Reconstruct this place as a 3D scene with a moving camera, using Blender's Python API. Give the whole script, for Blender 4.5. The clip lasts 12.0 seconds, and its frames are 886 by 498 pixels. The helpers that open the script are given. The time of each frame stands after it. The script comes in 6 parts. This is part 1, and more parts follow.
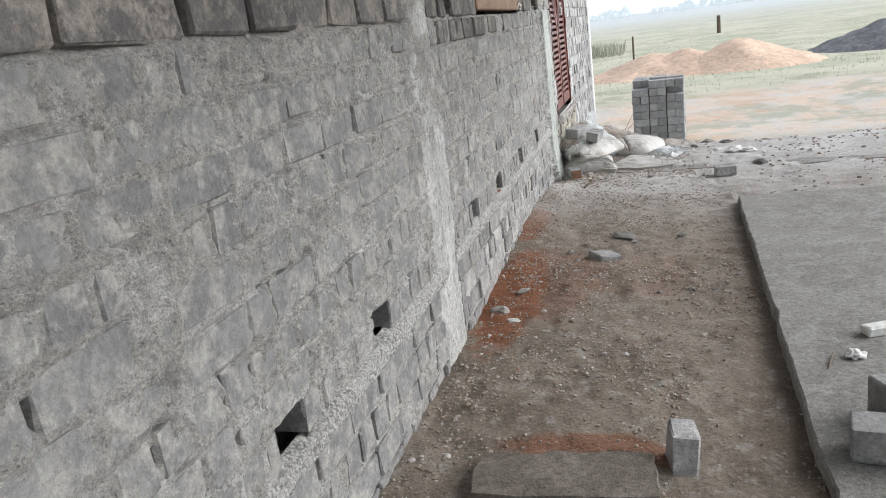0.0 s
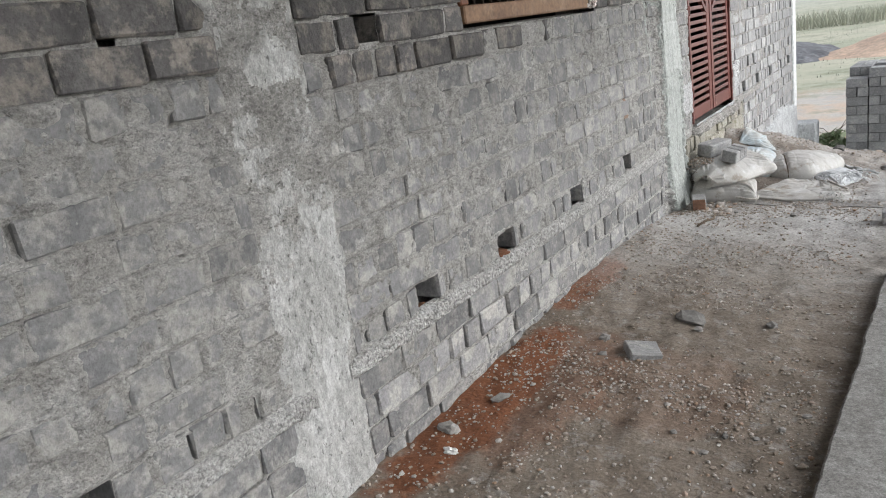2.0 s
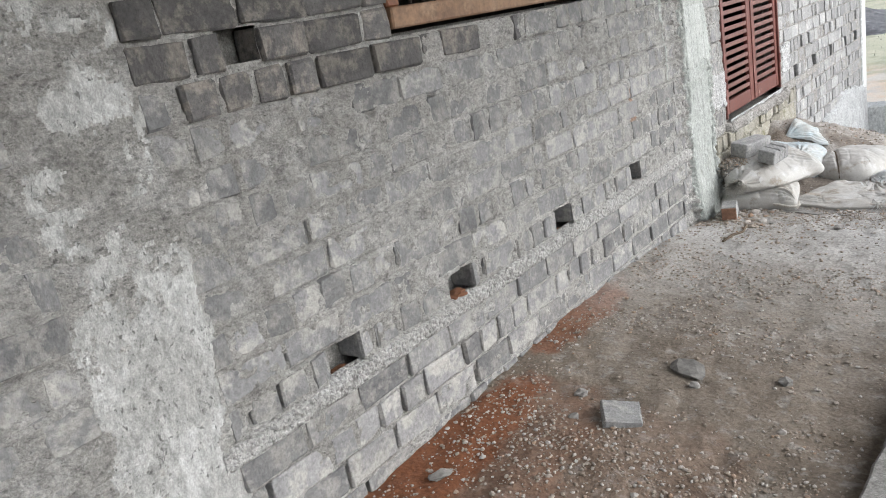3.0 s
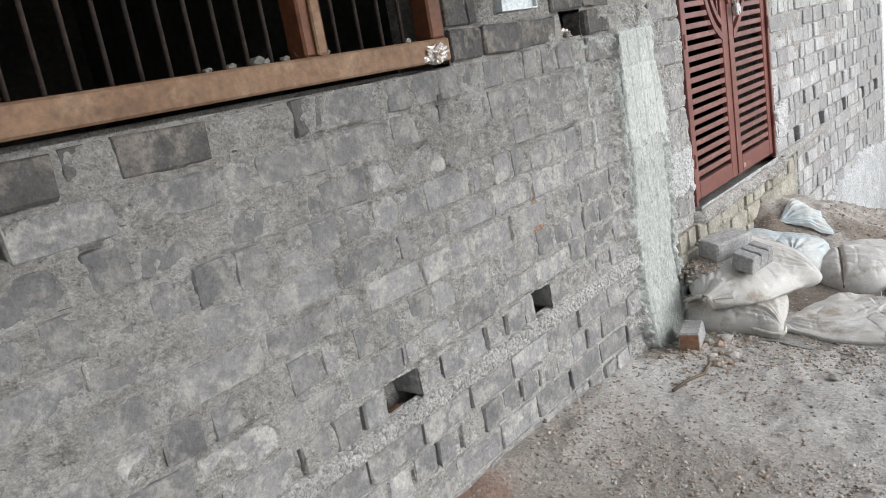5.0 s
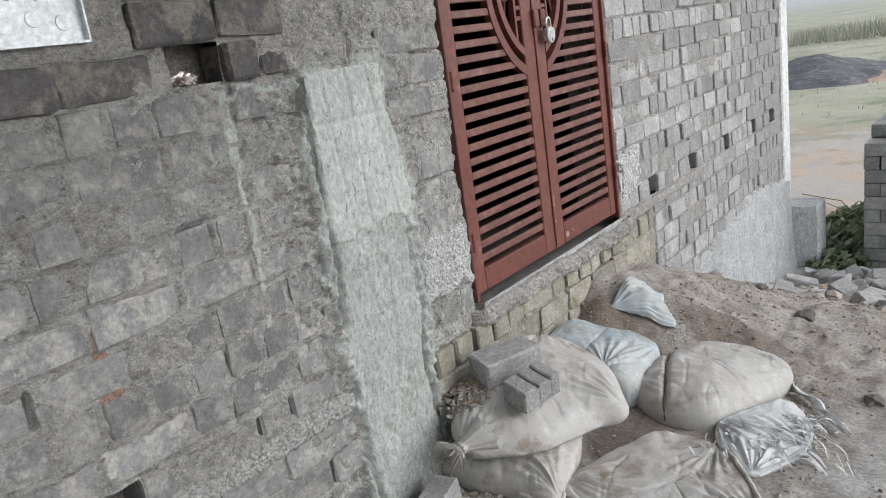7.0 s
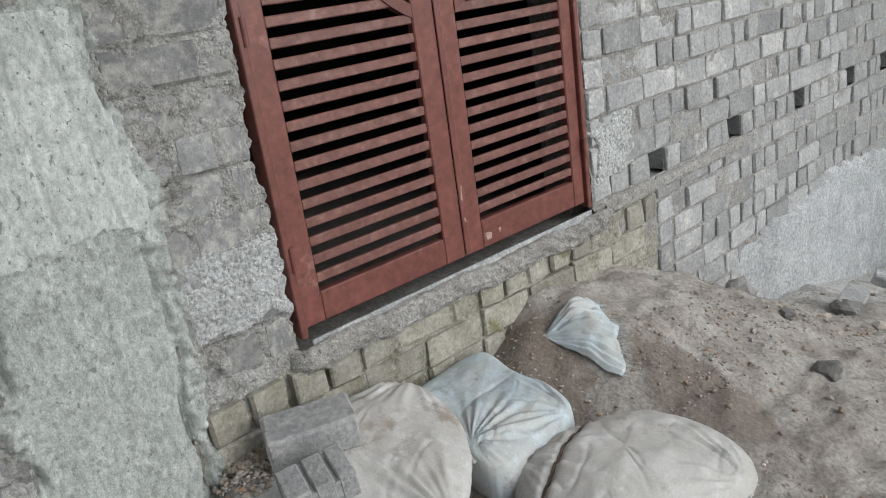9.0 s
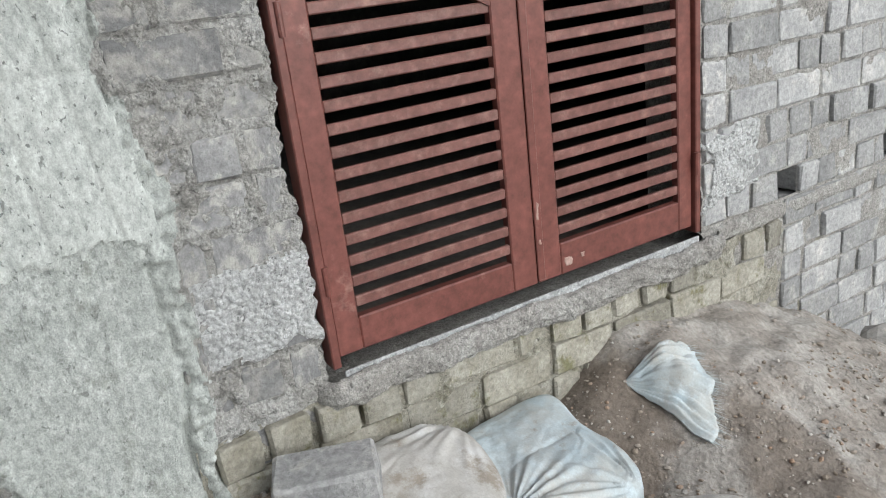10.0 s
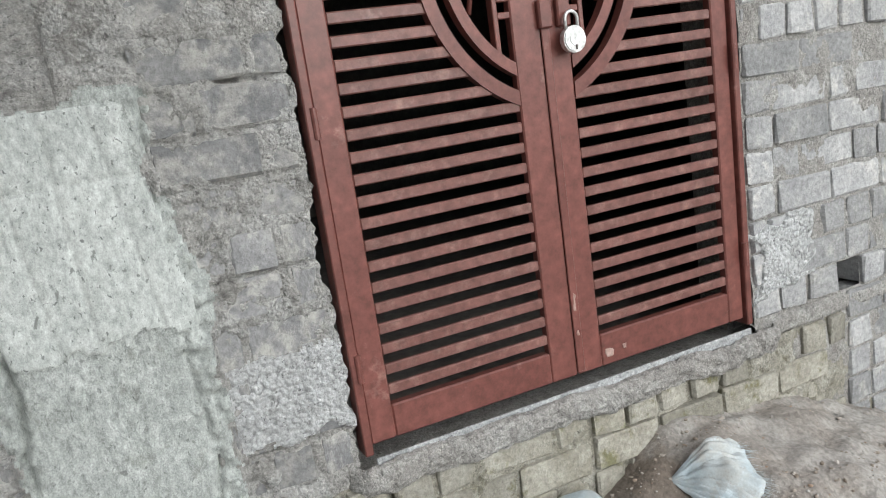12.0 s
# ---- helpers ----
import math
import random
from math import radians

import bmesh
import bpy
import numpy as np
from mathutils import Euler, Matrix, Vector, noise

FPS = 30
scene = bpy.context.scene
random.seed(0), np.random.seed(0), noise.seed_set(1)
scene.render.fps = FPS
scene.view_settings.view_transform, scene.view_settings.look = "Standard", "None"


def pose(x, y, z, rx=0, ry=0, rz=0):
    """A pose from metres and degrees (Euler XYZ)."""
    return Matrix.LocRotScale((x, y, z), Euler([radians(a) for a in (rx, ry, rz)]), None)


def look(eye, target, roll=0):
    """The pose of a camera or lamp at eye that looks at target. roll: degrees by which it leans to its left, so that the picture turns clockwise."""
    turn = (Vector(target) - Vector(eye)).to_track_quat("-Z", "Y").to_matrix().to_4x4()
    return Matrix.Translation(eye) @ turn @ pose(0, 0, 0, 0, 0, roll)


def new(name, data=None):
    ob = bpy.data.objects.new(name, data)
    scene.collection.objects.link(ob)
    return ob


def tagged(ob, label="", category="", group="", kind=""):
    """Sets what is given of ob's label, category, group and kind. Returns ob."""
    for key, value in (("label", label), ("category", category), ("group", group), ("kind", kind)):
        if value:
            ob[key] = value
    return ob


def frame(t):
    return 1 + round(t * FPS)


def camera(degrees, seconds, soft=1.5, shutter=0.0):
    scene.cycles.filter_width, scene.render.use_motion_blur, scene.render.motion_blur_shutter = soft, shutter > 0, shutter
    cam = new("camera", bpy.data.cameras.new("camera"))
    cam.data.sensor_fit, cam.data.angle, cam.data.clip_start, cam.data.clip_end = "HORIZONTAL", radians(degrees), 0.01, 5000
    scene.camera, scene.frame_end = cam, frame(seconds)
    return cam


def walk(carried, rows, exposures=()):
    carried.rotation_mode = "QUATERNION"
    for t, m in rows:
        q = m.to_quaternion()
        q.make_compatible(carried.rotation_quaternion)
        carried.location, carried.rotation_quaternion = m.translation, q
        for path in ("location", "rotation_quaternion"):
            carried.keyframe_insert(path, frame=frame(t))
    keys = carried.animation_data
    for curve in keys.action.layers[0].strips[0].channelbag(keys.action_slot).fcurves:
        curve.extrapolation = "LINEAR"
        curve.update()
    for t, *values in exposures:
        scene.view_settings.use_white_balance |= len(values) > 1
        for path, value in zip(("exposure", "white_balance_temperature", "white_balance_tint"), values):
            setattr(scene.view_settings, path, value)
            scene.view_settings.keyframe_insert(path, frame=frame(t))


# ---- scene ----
cam = camera(59.9, 12.0, soft=1.0)
METRES, EYE, TILT, LEAN, TURN = 7.0, 1.31, 0.0, 0.0, 16.45
ROWS = [
    (0.0, 0.0, 0.0, 0.0, -1.98, -15.49, 7.16),
    (0.5, 0.0454, 0.0337, 0.0025, 0.77, -14.0, 8.34),
    (1.0, 0.0826, 0.0692, 0.0009, 3.51, -15.62, 9.55),
    (1.5, 0.1148, 0.1153, 0.0126, 8.64, -16.37, 9.22),
    (2.0, 0.1529, 0.1532, 0.0118, 15.74, -15.68, 7.98),
    (2.5, 0.1835, 0.1946, 0.0135, 19.26, -16.7, 9.8),
    (4.5, 0.2245, 0.4003, 0.0137, 24.08, -15.38, 8.6),
    (5.0, 0.2328, 0.4442, 0.0173, 22.95, -14.14, 9.61),
    (5.5, 0.2584, 0.4923, 0.0184, 22.14, -13.65, 8.37),
    (6.0, 0.2706, 0.5438, 0.0156, 19.23, -14.1, 7.19),
    (6.5, 0.2796, 0.5953, 0.0177, 16.93, -14.4, 8.44),
    (7.0, 0.3029, 0.6425, 0.0169, 20.04, -14.92, 8.04),
    (9.0, 0.3696, 0.8111, 0.0064, 31.01, -19.39, 7.74),
    (9.5, 0.3625, 0.8472, 0.0049, 36.7, -20.57, 7.26),
    (10.0, 0.3631, 0.8641, 0.0069, 41.53, -20.01, 6.54),
    (10.5, 0.3721, 0.8691, 0.0066, 45.8, -18.22, 5.05),
    (11.0, 0.3805, 0.8712, 0.0077, 47.87, -16.21, 5.46),
    (11.5, 0.3832, 0.873, 0.0068, 47.35, -15.39, 6.98),
    (12.0, 0.3821, 0.8743, 0.0081, 48.18, -12.83, 8.09),
]
EXPOSURES = [(t, stops, 6370 if t < 8 else 6330, 9.5 if t < 8 else 7.0) for t, stops in ((0.0, 0.78), (0.5, 0.34), (1.0, 0.45), (1.5, 0.51), (2.0, 0.58), (2.5, 0.70), (4.5, 0.88), (5.0, 0.72), (5.5, 0.68), (6.0, 0.64), (6.5, 0.40), (7.0, 0.26), (9.0, 0.13), (9.5, 0.31), (10.5, 0.46), (12.0, 0.42))]
walk(cam, [(t, pose(0, 0, EYE, TILT, LEAN, TURN) @ pose(METRES * x, METRES * y, METRES * z, 90 + pitch, roll, yaw)) for t, x, y, z, yaw, pitch, roll in ROWS],
     exposures=EXPOSURES)

# ---- world and sun: bright overcast sky ----
world = bpy.data.worlds.new("overcast_sky")
scene.world = world
world.use_nodes = True
wn, wl = world.node_tree.nodes, world.node_tree.links
sky = wn.new("ShaderNodeTexSky")
sky.sky_type, sky.sun_disc = "NISHITA", False
sky.sun_elevation, sky.sun_rotation = radians(30), radians(72)
sky.air_density, sky.dust_density, sky.ozone_density = 1.0, 2.0, 2.0
hsv = wn.new("ShaderNodeHueSaturation")
hsv.inputs["Saturation"].default_value = 0.25
wl.new(sky.outputs[0], hsv.inputs["Color"])
wl.new(hsv.outputs[0], wn["Background"].inputs[0])
wn["Background"].inputs[1].default_value = 0.15
sun = new("sun", bpy.data.lights.new("sun", "SUN"))
sun.data.energy, sun.data.angle, sun.data.color = 1.2, radians(50), (1.0, 0.985, 0.965)
sun.matrix_world = look((13.2, 4.3, 8.0), (0, 0, 0))


# ---- materials ----
def material(name, base, dark, light=None, grain=60.0, patch=6.0, rough=0.9, bump=0.5, depth=0.004, speck=0.0,
             metal=0.0, vary=0.0, smear=None, smear_at=0.55, coat=0.0, world_space=False, grainy=0.75):
    """A worn surface: patches between two colours, a finer grain, dark or light specks, and relief."""
    m = bpy.data.materials.new(name)
    m.use_nodes = True
    n, l = m.node_tree.nodes, m.node_tree.links
    p = n["Principled BSDF"]
    p.inputs["Metallic"].default_value = metal
    if world_space:
        vec = n.new("ShaderNodeNewGeometry").outputs["Position"]
    else:
        vec = n.new("ShaderNodeTexCoord").outputs["Object"]
    info = n.new("ShaderNodeObjectInfo")

    def tex(scale, detail, rough_=0.6):
        t = n.new("ShaderNodeTexNoise")
        t.noise_dimensions = "4D"
        t.inputs["Scale"].default_value, t.inputs["Detail"].default_value, t.inputs["Roughness"].default_value = scale, detail, rough_
        mul = n.new("ShaderNodeMath")
        mul.operation = "MULTIPLY"
        mul.inputs[1].default_value = 37.0
        l.new(info.outputs["Random"], mul.inputs[0])
        l.new(vec, t.inputs["Vector"])
        l.new(mul.outputs[0], t.inputs["W"])
        return t.outputs["Fac"]

    def ramp(src, a, b, ca, cb):
        r = n.new("ShaderNodeValToRGB")
        r.color_ramp.elements[0].position, r.color_ramp.elements[1].position = a, b
        r.color_ramp.elements[0].color, r.color_ramp.elements[1].color = (*ca, 1), (*cb, 1)
        l.new(src, r.inputs[0])
        return r.outputs[0]

    def mix(kind, fac, a, b):
        x = n.new("ShaderNodeMix")
        x.data_type, x.blend_type = "RGBA", kind
        if isinstance(fac, float):
            x.inputs[0].default_value = fac
        else:
            l.new(fac, x.inputs[0])
        for sock, v in ((x.inputs[6], a), (x.inputs[7], b)):
            if isinstance(v, tuple):
                sock.default_value = (*v, 1)
            else:
                l.new(v, sock)
        return x.outputs[2]

    big, fine = tex(patch, 6.0, 0.65), tex(grain, 5.0, 0.7)
    col = ramp(big, 0.35, 0.65, dark, base)
    if light:
        col = mix("MIX", ramp(tex(patch * 2.7, 5.0, 0.7), 0.5, 0.68, (0, 0, 0), (1, 1, 1)), col, light)
    if smear:
        col = mix("MIX", ramp(tex(patch * 1.6, 8.0, 0.7), smear_at, smear_at + 0.09, (0, 0, 0), (1, 1, 1)), col, smear)
    col = mix("MULTIPLY", grainy, col, ramp(fine, 0.32, 0.68, (0.54, 0.54, 0.54), (1.33, 1.33, 1.33)))
    if speck:
        v = n.new("ShaderNodeTexVoronoi")
        v.inputs["Scale"].default_value = grain * 1.5
        l.new(vec, v.inputs["Vector"])
        col = mix("MIX", ramp(v.outputs["Distance"], 0.05, 0.22, (speck, speck, speck), (0, 0, 0)), col, tuple(0.45 * c for c in dark))
    if vary:
        hv = n.new("ShaderNodeHueSaturation")
        mr = n.new("ShaderNodeMapRange")
        mr.inputs["To Min"].default_value, mr.inputs["To Max"].default_value = 1 - vary, 1 + vary
        l.new(info.outputs["Random"], mr.inputs["Value"])
        l.new(mr.outputs[0], hv.inputs["Value"])
        l.new(col, hv.inputs["Color"])
        col = hv.outputs[0]
    l.new(col, p.inputs["Base Color"])
    rr = n.new("ShaderNodeMapRange")
    rr.inputs["To Min"].default_value, rr.inputs["To Max"].default_value = max(rough - 0.15, 0.05), min(rough + 0.1, 1)
    l.new(fine, rr.inputs["Value"])
    l.new(rr.outputs[0], p.inputs["Roughness"])
    p.inputs["Coat Weight"].default_value = coat
    add = n.new("ShaderNodeMath")
    add.operation = "MULTIPLY_ADD"
    add.inputs[1].default_value = 0.6
    l.new(fine, add.inputs[0])
    l.new(big, add.inputs[2])
    b = n.new("ShaderNodeBump")
    b.inputs["Strength"].default_value, b.inputs["Distance"].default_value = bump, depth
    l.new(add.outputs[0], b.inputs["Height"])
    l.new(b.outputs[0], p.inputs["Normal"])
    return m


def render_coat(name, tones, blot, pits=0.5, stretch=1.0, depth=0.014, rough=0.93, scale=1.0, pebbly=0.0, grain=75.0, gritty=0.8):
    """Trowelled cement: broad tone, mid-size blotches, fine pits and clumped relief, with shade painted into the
    hollows. stretch > 1 draws it out upwards.
    """
    m = bpy.data.materials.new(name)
    m.use_nodes = True
    n, l = m.node_tree.nodes, m.node_tree.links
    p = n["Principled BSDF"]
    p.inputs["Roughness"].default_value = rough
    pos = n.new("ShaderNodeNewGeometry").outputs["Position"]
    mp = n.new("ShaderNodeMapping")
    mp.inputs["Scale"].default_value = (1, 1, 1 / stretch)
    l.new(pos, mp.inputs[0])

    def tex(s, detail=7.0, r=0.7, src=None, distort=0.0):
        t = n.new("ShaderNodeTexNoise")
        t.inputs["Scale"].default_value, t.inputs["Detail"].default_value, t.inputs["Roughness"].default_value = s * scale, detail, r
        t.inputs["Distortion"].default_value = distort
        l.new(src or mp.outputs[0], t.inputs["Vector"])
        return t.outputs["Fac"]

    def ramp(src, a, b, ca=(0, 0, 0), cb=(1, 1, 1)):
        r = n.new("ShaderNodeValToRGB")
        r.color_ramp.elements[0].position, r.color_ramp.elements[1].position = a, b
        r.color_ramp.elements[0].color, r.color_ramp.elements[1].color = (*ca, 1), (*cb, 1)
        l.new(src, r.inputs[0])
        return r.outputs[0]

    def mix(kind, fac, a, b):
        x = n.new("ShaderNodeMix")
        x.data_type, x.blend_type = "RGBA", kind
        if isinstance(fac, float):
            x.inputs[0].default_value = fac
        else:
            l.new(fac, x.inputs[0])
        for sock, v in ((x.inputs[6], a), (x.inputs[7], b)):
            if isinstance(v, tuple):
                sock.default_value = (*v, 1)
            else:
                l.new(v, sock)
        return x.outputs[2]

    broad, mid, fine = tex(1.3, 4.0), tex(7.5, 9.0, 0.72, distort=0.6), tex(48.0, 6.0, 0.75)
    grit = tex(170.0, 3.0, 0.8, src=pos)
    col = ramp(broad, 0.38, 0.62, tones[0], tones[1])
    col = mix("MIX", ramp(mid, 0.47, 0.60), col, tones[2])
    col = mix("MIX", mix("MULTIPLY", 1.0, ramp(tex(10.0, 9.0, 0.75, distort=0.3), 0.54, 0.64), (blot, blot, blot)), col, tones[3])
    col = mix("MULTIPLY", 0.85, col, ramp(fine, 0.30, 0.70, (0.52, 0.52, 0.52), (1.38, 1.38, 1.38)))
    col = mix("MULTIPLY", gritty, col, ramp(grit, 0.32, 0.68, (0.56, 0.56, 0.56), (1.4, 1.4, 1.4)))
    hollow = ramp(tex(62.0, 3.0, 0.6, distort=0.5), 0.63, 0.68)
    # Pits also get a dark colour: the shade inside them is painted
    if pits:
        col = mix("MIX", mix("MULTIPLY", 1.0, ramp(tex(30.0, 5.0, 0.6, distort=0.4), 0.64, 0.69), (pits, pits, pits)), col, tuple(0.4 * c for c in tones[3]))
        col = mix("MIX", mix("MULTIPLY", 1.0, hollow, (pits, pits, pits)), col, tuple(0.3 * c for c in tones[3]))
    if pebbly:
        v = n.new("ShaderNodeTexVoronoi")
        v.inputs["Scale"].default_value = grain
        v.inputs["Randomness"].default_value = 1.0
        wob = n.new("ShaderNodeVectorMath")
        wob.operation = "MULTIPLY_ADD"
        nv = n.new("ShaderNodeTexNoise")
        nv.inputs["Scale"].default_value = 40.0
        l.new(pos, nv.inputs["Vector"])
        l.new(nv.outputs["Color"], wob.inputs[0])
        wob.inputs[1].default_value = (0.012, 0.012, 0.012)
        l.new(pos, wob.inputs[2])
        l.new(wob.outputs[0], v.inputs["Vector"])
        lumps = v.outputs["Distance"]
        # Crevices between lumps darkened in colour, as shade would lie there
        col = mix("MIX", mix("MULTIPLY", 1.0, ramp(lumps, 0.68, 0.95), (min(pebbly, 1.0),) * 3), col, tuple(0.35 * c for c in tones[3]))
    l.new(col, p.inputs["Base Color"])

    def calc(op, a, b, c=None):
        x = n.new("ShaderNodeMath")
        x.operation = op
        for i, v in enumerate((a, b, c)):
            if v is None:
                continue
            if isinstance(v, (int, float)):
                x.inputs[i].default_value = v
            else:
                l.new(v, x.inputs[i])
        return x.outputs[0]

    h = calc("MULTIPLY_ADD", fine, 0.5, calc("MULTIPLY", mid, 0.6))
    h = calc("MULTIPLY_ADD", tex(22.0, 6.0, 0.7), 0.5, h)
    h = calc("MULTIPLY_ADD", grit, 0.12, h)
    if pits:
        h = calc("MULTIPLY_ADD", hollow, -0.35 * pits, h)
    if pebbly:
        h = calc("MULTIPLY_ADD", lumps, -0.9 * pebbly, h)
    b = n.new("ShaderNodeBump")
    b.inputs["Strength"].default_value, b.inputs["Distance"].default_value = 1.0, depth
    l.new(h, b.inputs["Height"])
    l.new(b.outputs[0], p.inputs["Normal"])
    return m


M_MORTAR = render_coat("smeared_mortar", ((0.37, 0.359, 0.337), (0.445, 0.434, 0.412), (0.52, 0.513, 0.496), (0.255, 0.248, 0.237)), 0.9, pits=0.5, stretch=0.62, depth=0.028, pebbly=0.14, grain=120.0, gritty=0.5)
M_MORTAR_CLEAN = render_coat("joint_mortar", ((0.29, 0.275, 0.255), (0.345, 0.33, 0.31), (0.39, 0.38, 0.36), (0.19, 0.183, 0.172)), 0.6, scale=1.3, pebbly=0.25, grain=130.0)
M_BRICK = material("cement_brick", (0.29, 0.287, 0.285), (0.172, 0.172, 0.177), None, grain=70, patch=9, rough=0.88, bump=1.0, depth=0.009, speck=0.45, vary=0.28,
                   smear=(0.37, 0.36, 0.34), smear_at=0.485)
M_BRICK_DARK = material("bare_cement_brick", (0.148, 0.142, 0.139), (0.082, 0.079, 0.079), None, grain=70, patch=8, rough=0.88, bump=1.0, depth=0.012, speck=0.5, vary=0.3,
                        smear=(0.245, 0.224, 0.20), smear_at=0.49)
M_MOSS_BRICK = material("mossy_brick", (0.375, 0.358, 0.312), (0.228, 0.212, 0.17), None, grain=70, patch=9, bump=1.0, depth=0.010, speck=0.5, vary=0.26,
                        smear=(0.16, 0.152, 0.085), smear_at=0.55)
M_BRICK_PALE = material("pale_cement_brick", (0.40, 0.398, 0.394), (0.272, 0.273, 0.276), None, grain=70, patch=9, rough=0.9, bump=1.0, depth=0.010, speck=0.5, vary=0.27,
                        smear=(0.45, 0.44, 0.42), smear_at=0.54)
M_BRICK_MOSS = render_coat("mossy_mortar", ((0.265, 0.247, 0.198), (0.355, 0.335, 0.28), (0.44, 0.422, 0.37), (0.14, 0.13, 0.085)), 0.75, scale=1.4, depth=0.02, gritty=0.6)
M_CONCRETE = render_coat("column_concrete", ((0.41, 0.41, 0.395), (0.48, 0.48, 0.466), (0.55, 0.553, 0.543), (0.29, 0.288, 0.275)), 0.7, pits=0.6, stretch=1.5, depth=0.016, gritty=0.45)
M_COLUMN_ROUGH = render_coat("streaked_column_concrete", ((0.365, 0.385, 0.365), (0.425, 0.447, 0.427), (0.48, 0.503, 0.483), (0.285, 0.297, 0.27)), 0.8, pits=0.45, stretch=1.4, depth=0.010, scale=1.4, gritty=0.55)
M_PLASTER = render_coat("smooth_plaster", ((0.44, 0.462, 0.443), (0.485, 0.508, 0.488), (0.52, 0.542, 0.522), (0.39, 0.41, 0.388)), 0.45, pits=0.8, stretch=1.6, depth=0.003, scale=1.6, gritty=0.4)
M_CORNER = render_coat("whitish_corner_plaster", ((0.62, 0.63, 0.625), (0.70, 0.71, 0.705), (0.75, 0.76, 0.755), (0.54, 0.55, 0.54)), 0.4, pits=0.3, stretch=1.4, depth=0.004, gritty=0.25)
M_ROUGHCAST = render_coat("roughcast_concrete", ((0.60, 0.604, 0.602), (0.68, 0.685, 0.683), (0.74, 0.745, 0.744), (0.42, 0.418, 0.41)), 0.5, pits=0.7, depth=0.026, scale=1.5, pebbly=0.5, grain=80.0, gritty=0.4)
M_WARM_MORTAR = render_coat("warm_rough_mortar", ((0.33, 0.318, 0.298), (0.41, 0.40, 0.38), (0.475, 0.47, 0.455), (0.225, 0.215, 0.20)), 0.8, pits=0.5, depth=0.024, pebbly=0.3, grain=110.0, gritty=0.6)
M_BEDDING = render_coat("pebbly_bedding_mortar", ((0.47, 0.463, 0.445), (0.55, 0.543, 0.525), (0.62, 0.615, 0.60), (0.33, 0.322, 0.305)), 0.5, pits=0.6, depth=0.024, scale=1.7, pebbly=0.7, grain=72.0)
M_SKIRT = render_coat("skirt_plaster", ((0.37, 0.38, 0.385), (0.43, 0.44, 0.445), (0.49, 0.50, 0.505), (0.30, 0.305, 0.305)), 0.7, pits=0.4, depth=0.014)
M_OLD_SLAB = render_coat("old_slab_concrete", ((0.15, 0.13, 0.108), (0.185, 0.162, 0.138), (0.225, 0.20, 0.172), (0.11, 0.096, 0.08)), 0.6, pits=0.3, depth=0.008)
M_SLAB = render_coat("slab_concrete", ((0.225, 0.216, 0.203), (0.275, 0.267, 0.254), (0.315, 0.307, 0.294), (0.18, 0.172, 0.16)), 0.6, pits=0.3, depth=0.004)
M_PAINT = material("maroon_paint", (0.182, 0.064, 0.052), (0.138, 0.048, 0.039), None, grain=34, patch=6, rough=0.38, bump=0.2, depth=0.002,
                   smear=(0.27, 0.14, 0.118), smear_at=0.60, vary=0.06)
M_PAINT_DUSTY = material("dusty_maroon_paint", (0.188, 0.084, 0.071), (0.142, 0.060, 0.050), (0.25, 0.138, 0.117), grain=50, patch=9, rough=0.42, bump=0.3, depth=0.002,
                         smear=(0.40, 0.30, 0.265), smear_at=0.66, vary=0.08)
M_WOOD = material("bare_wood", (0.30, 0.185, 0.112), (0.21, 0.12, 0.07), (0.37, 0.25, 0.165), grain=40, patch=3, rough=0.7, bump=0.4, depth=0.003)
M_WOOD_RED = material("stained_wood", (0.22, 0.085, 0.04), (0.13, 0.05, 0.025), None, grain=40, patch=4, rough=0.6, bump=0.3, depth=0.003)
M_IRON = material("window_bar_iron", (0.06, 0.045, 0.037), (0.034, 0.027, 0.023), (0.095, 0.065, 0.05), grain=80, patch=10, rough=0.8, bump=0.3, depth=0.001)
M_STEEL = material("bright_steel", (0.80, 0.80, 0.79), (0.45, 0.45, 0.44), None, grain=90, patch=60, rough=0.42, bump=0.3, depth=0.001, metal=0.65)
M_GALV = material("galvanised_box", (0.80, 0.84, 0.86), (0.66, 0.71, 0.74), None, grain=60, patch=12, rough=0.45, bump=0.2, depth=0.001, metal=0.2)
M_SACK = material("woven_sack", (0.50, 0.492, 0.475), (0.395, 0.375, 0.345), (0.575, 0.575, 0.57), grain=190, patch=4.5, rough=0.6, bump=0.3, depth=0.0015,
                  smear=(0.30, 0.265, 0.222), smear_at=0.535, world_space=True, grainy=0.3)
M_SACK_BLUE = material("blue_tinted_sack", (0.42, 0.51, 0.56), (0.46, 0.45, 0.42), (0.56, 0.64, 0.68), grain=190, patch=5.0, rough=0.58, bump=0.3, depth=0.0015,
                       smear=(0.30, 0.262, 0.22), smear_at=0.565, world_space=True, grainy=0.3)
M_SACK_WHITE = material("fresh_white_sack", (0.64, 0.66, 0.675), (0.52, 0.535, 0.54), (0.74, 0.745, 0.75), grain=190, patch=9, rough=0.55, bump=0.3, depth=0.0015,
                        smear=(0.36, 0.32, 0.275), smear_at=0.60, world_space=True, grainy=0.3)
M_SACK_HEM = material("frayed_sack_threads", (0.60, 0.58, 0.54), (0.44, 0.41, 0.37), None, grain=160, patch=20, rough=0.8, bump=0.6, depth=0.003)
# Shade of the unlit rooms is put into this dark tone
M_INNER_SHADE = material("shaded_room_plaster", (0.16, 0.15, 0.14), (0.10, 0.095, 0.09), None, grain=30, patch=2)
M_CEIL = material("ceiling_concrete", (0.40, 0.395, 0.385), (0.32, 0.315, 0.31), None, grain=30, patch=2)
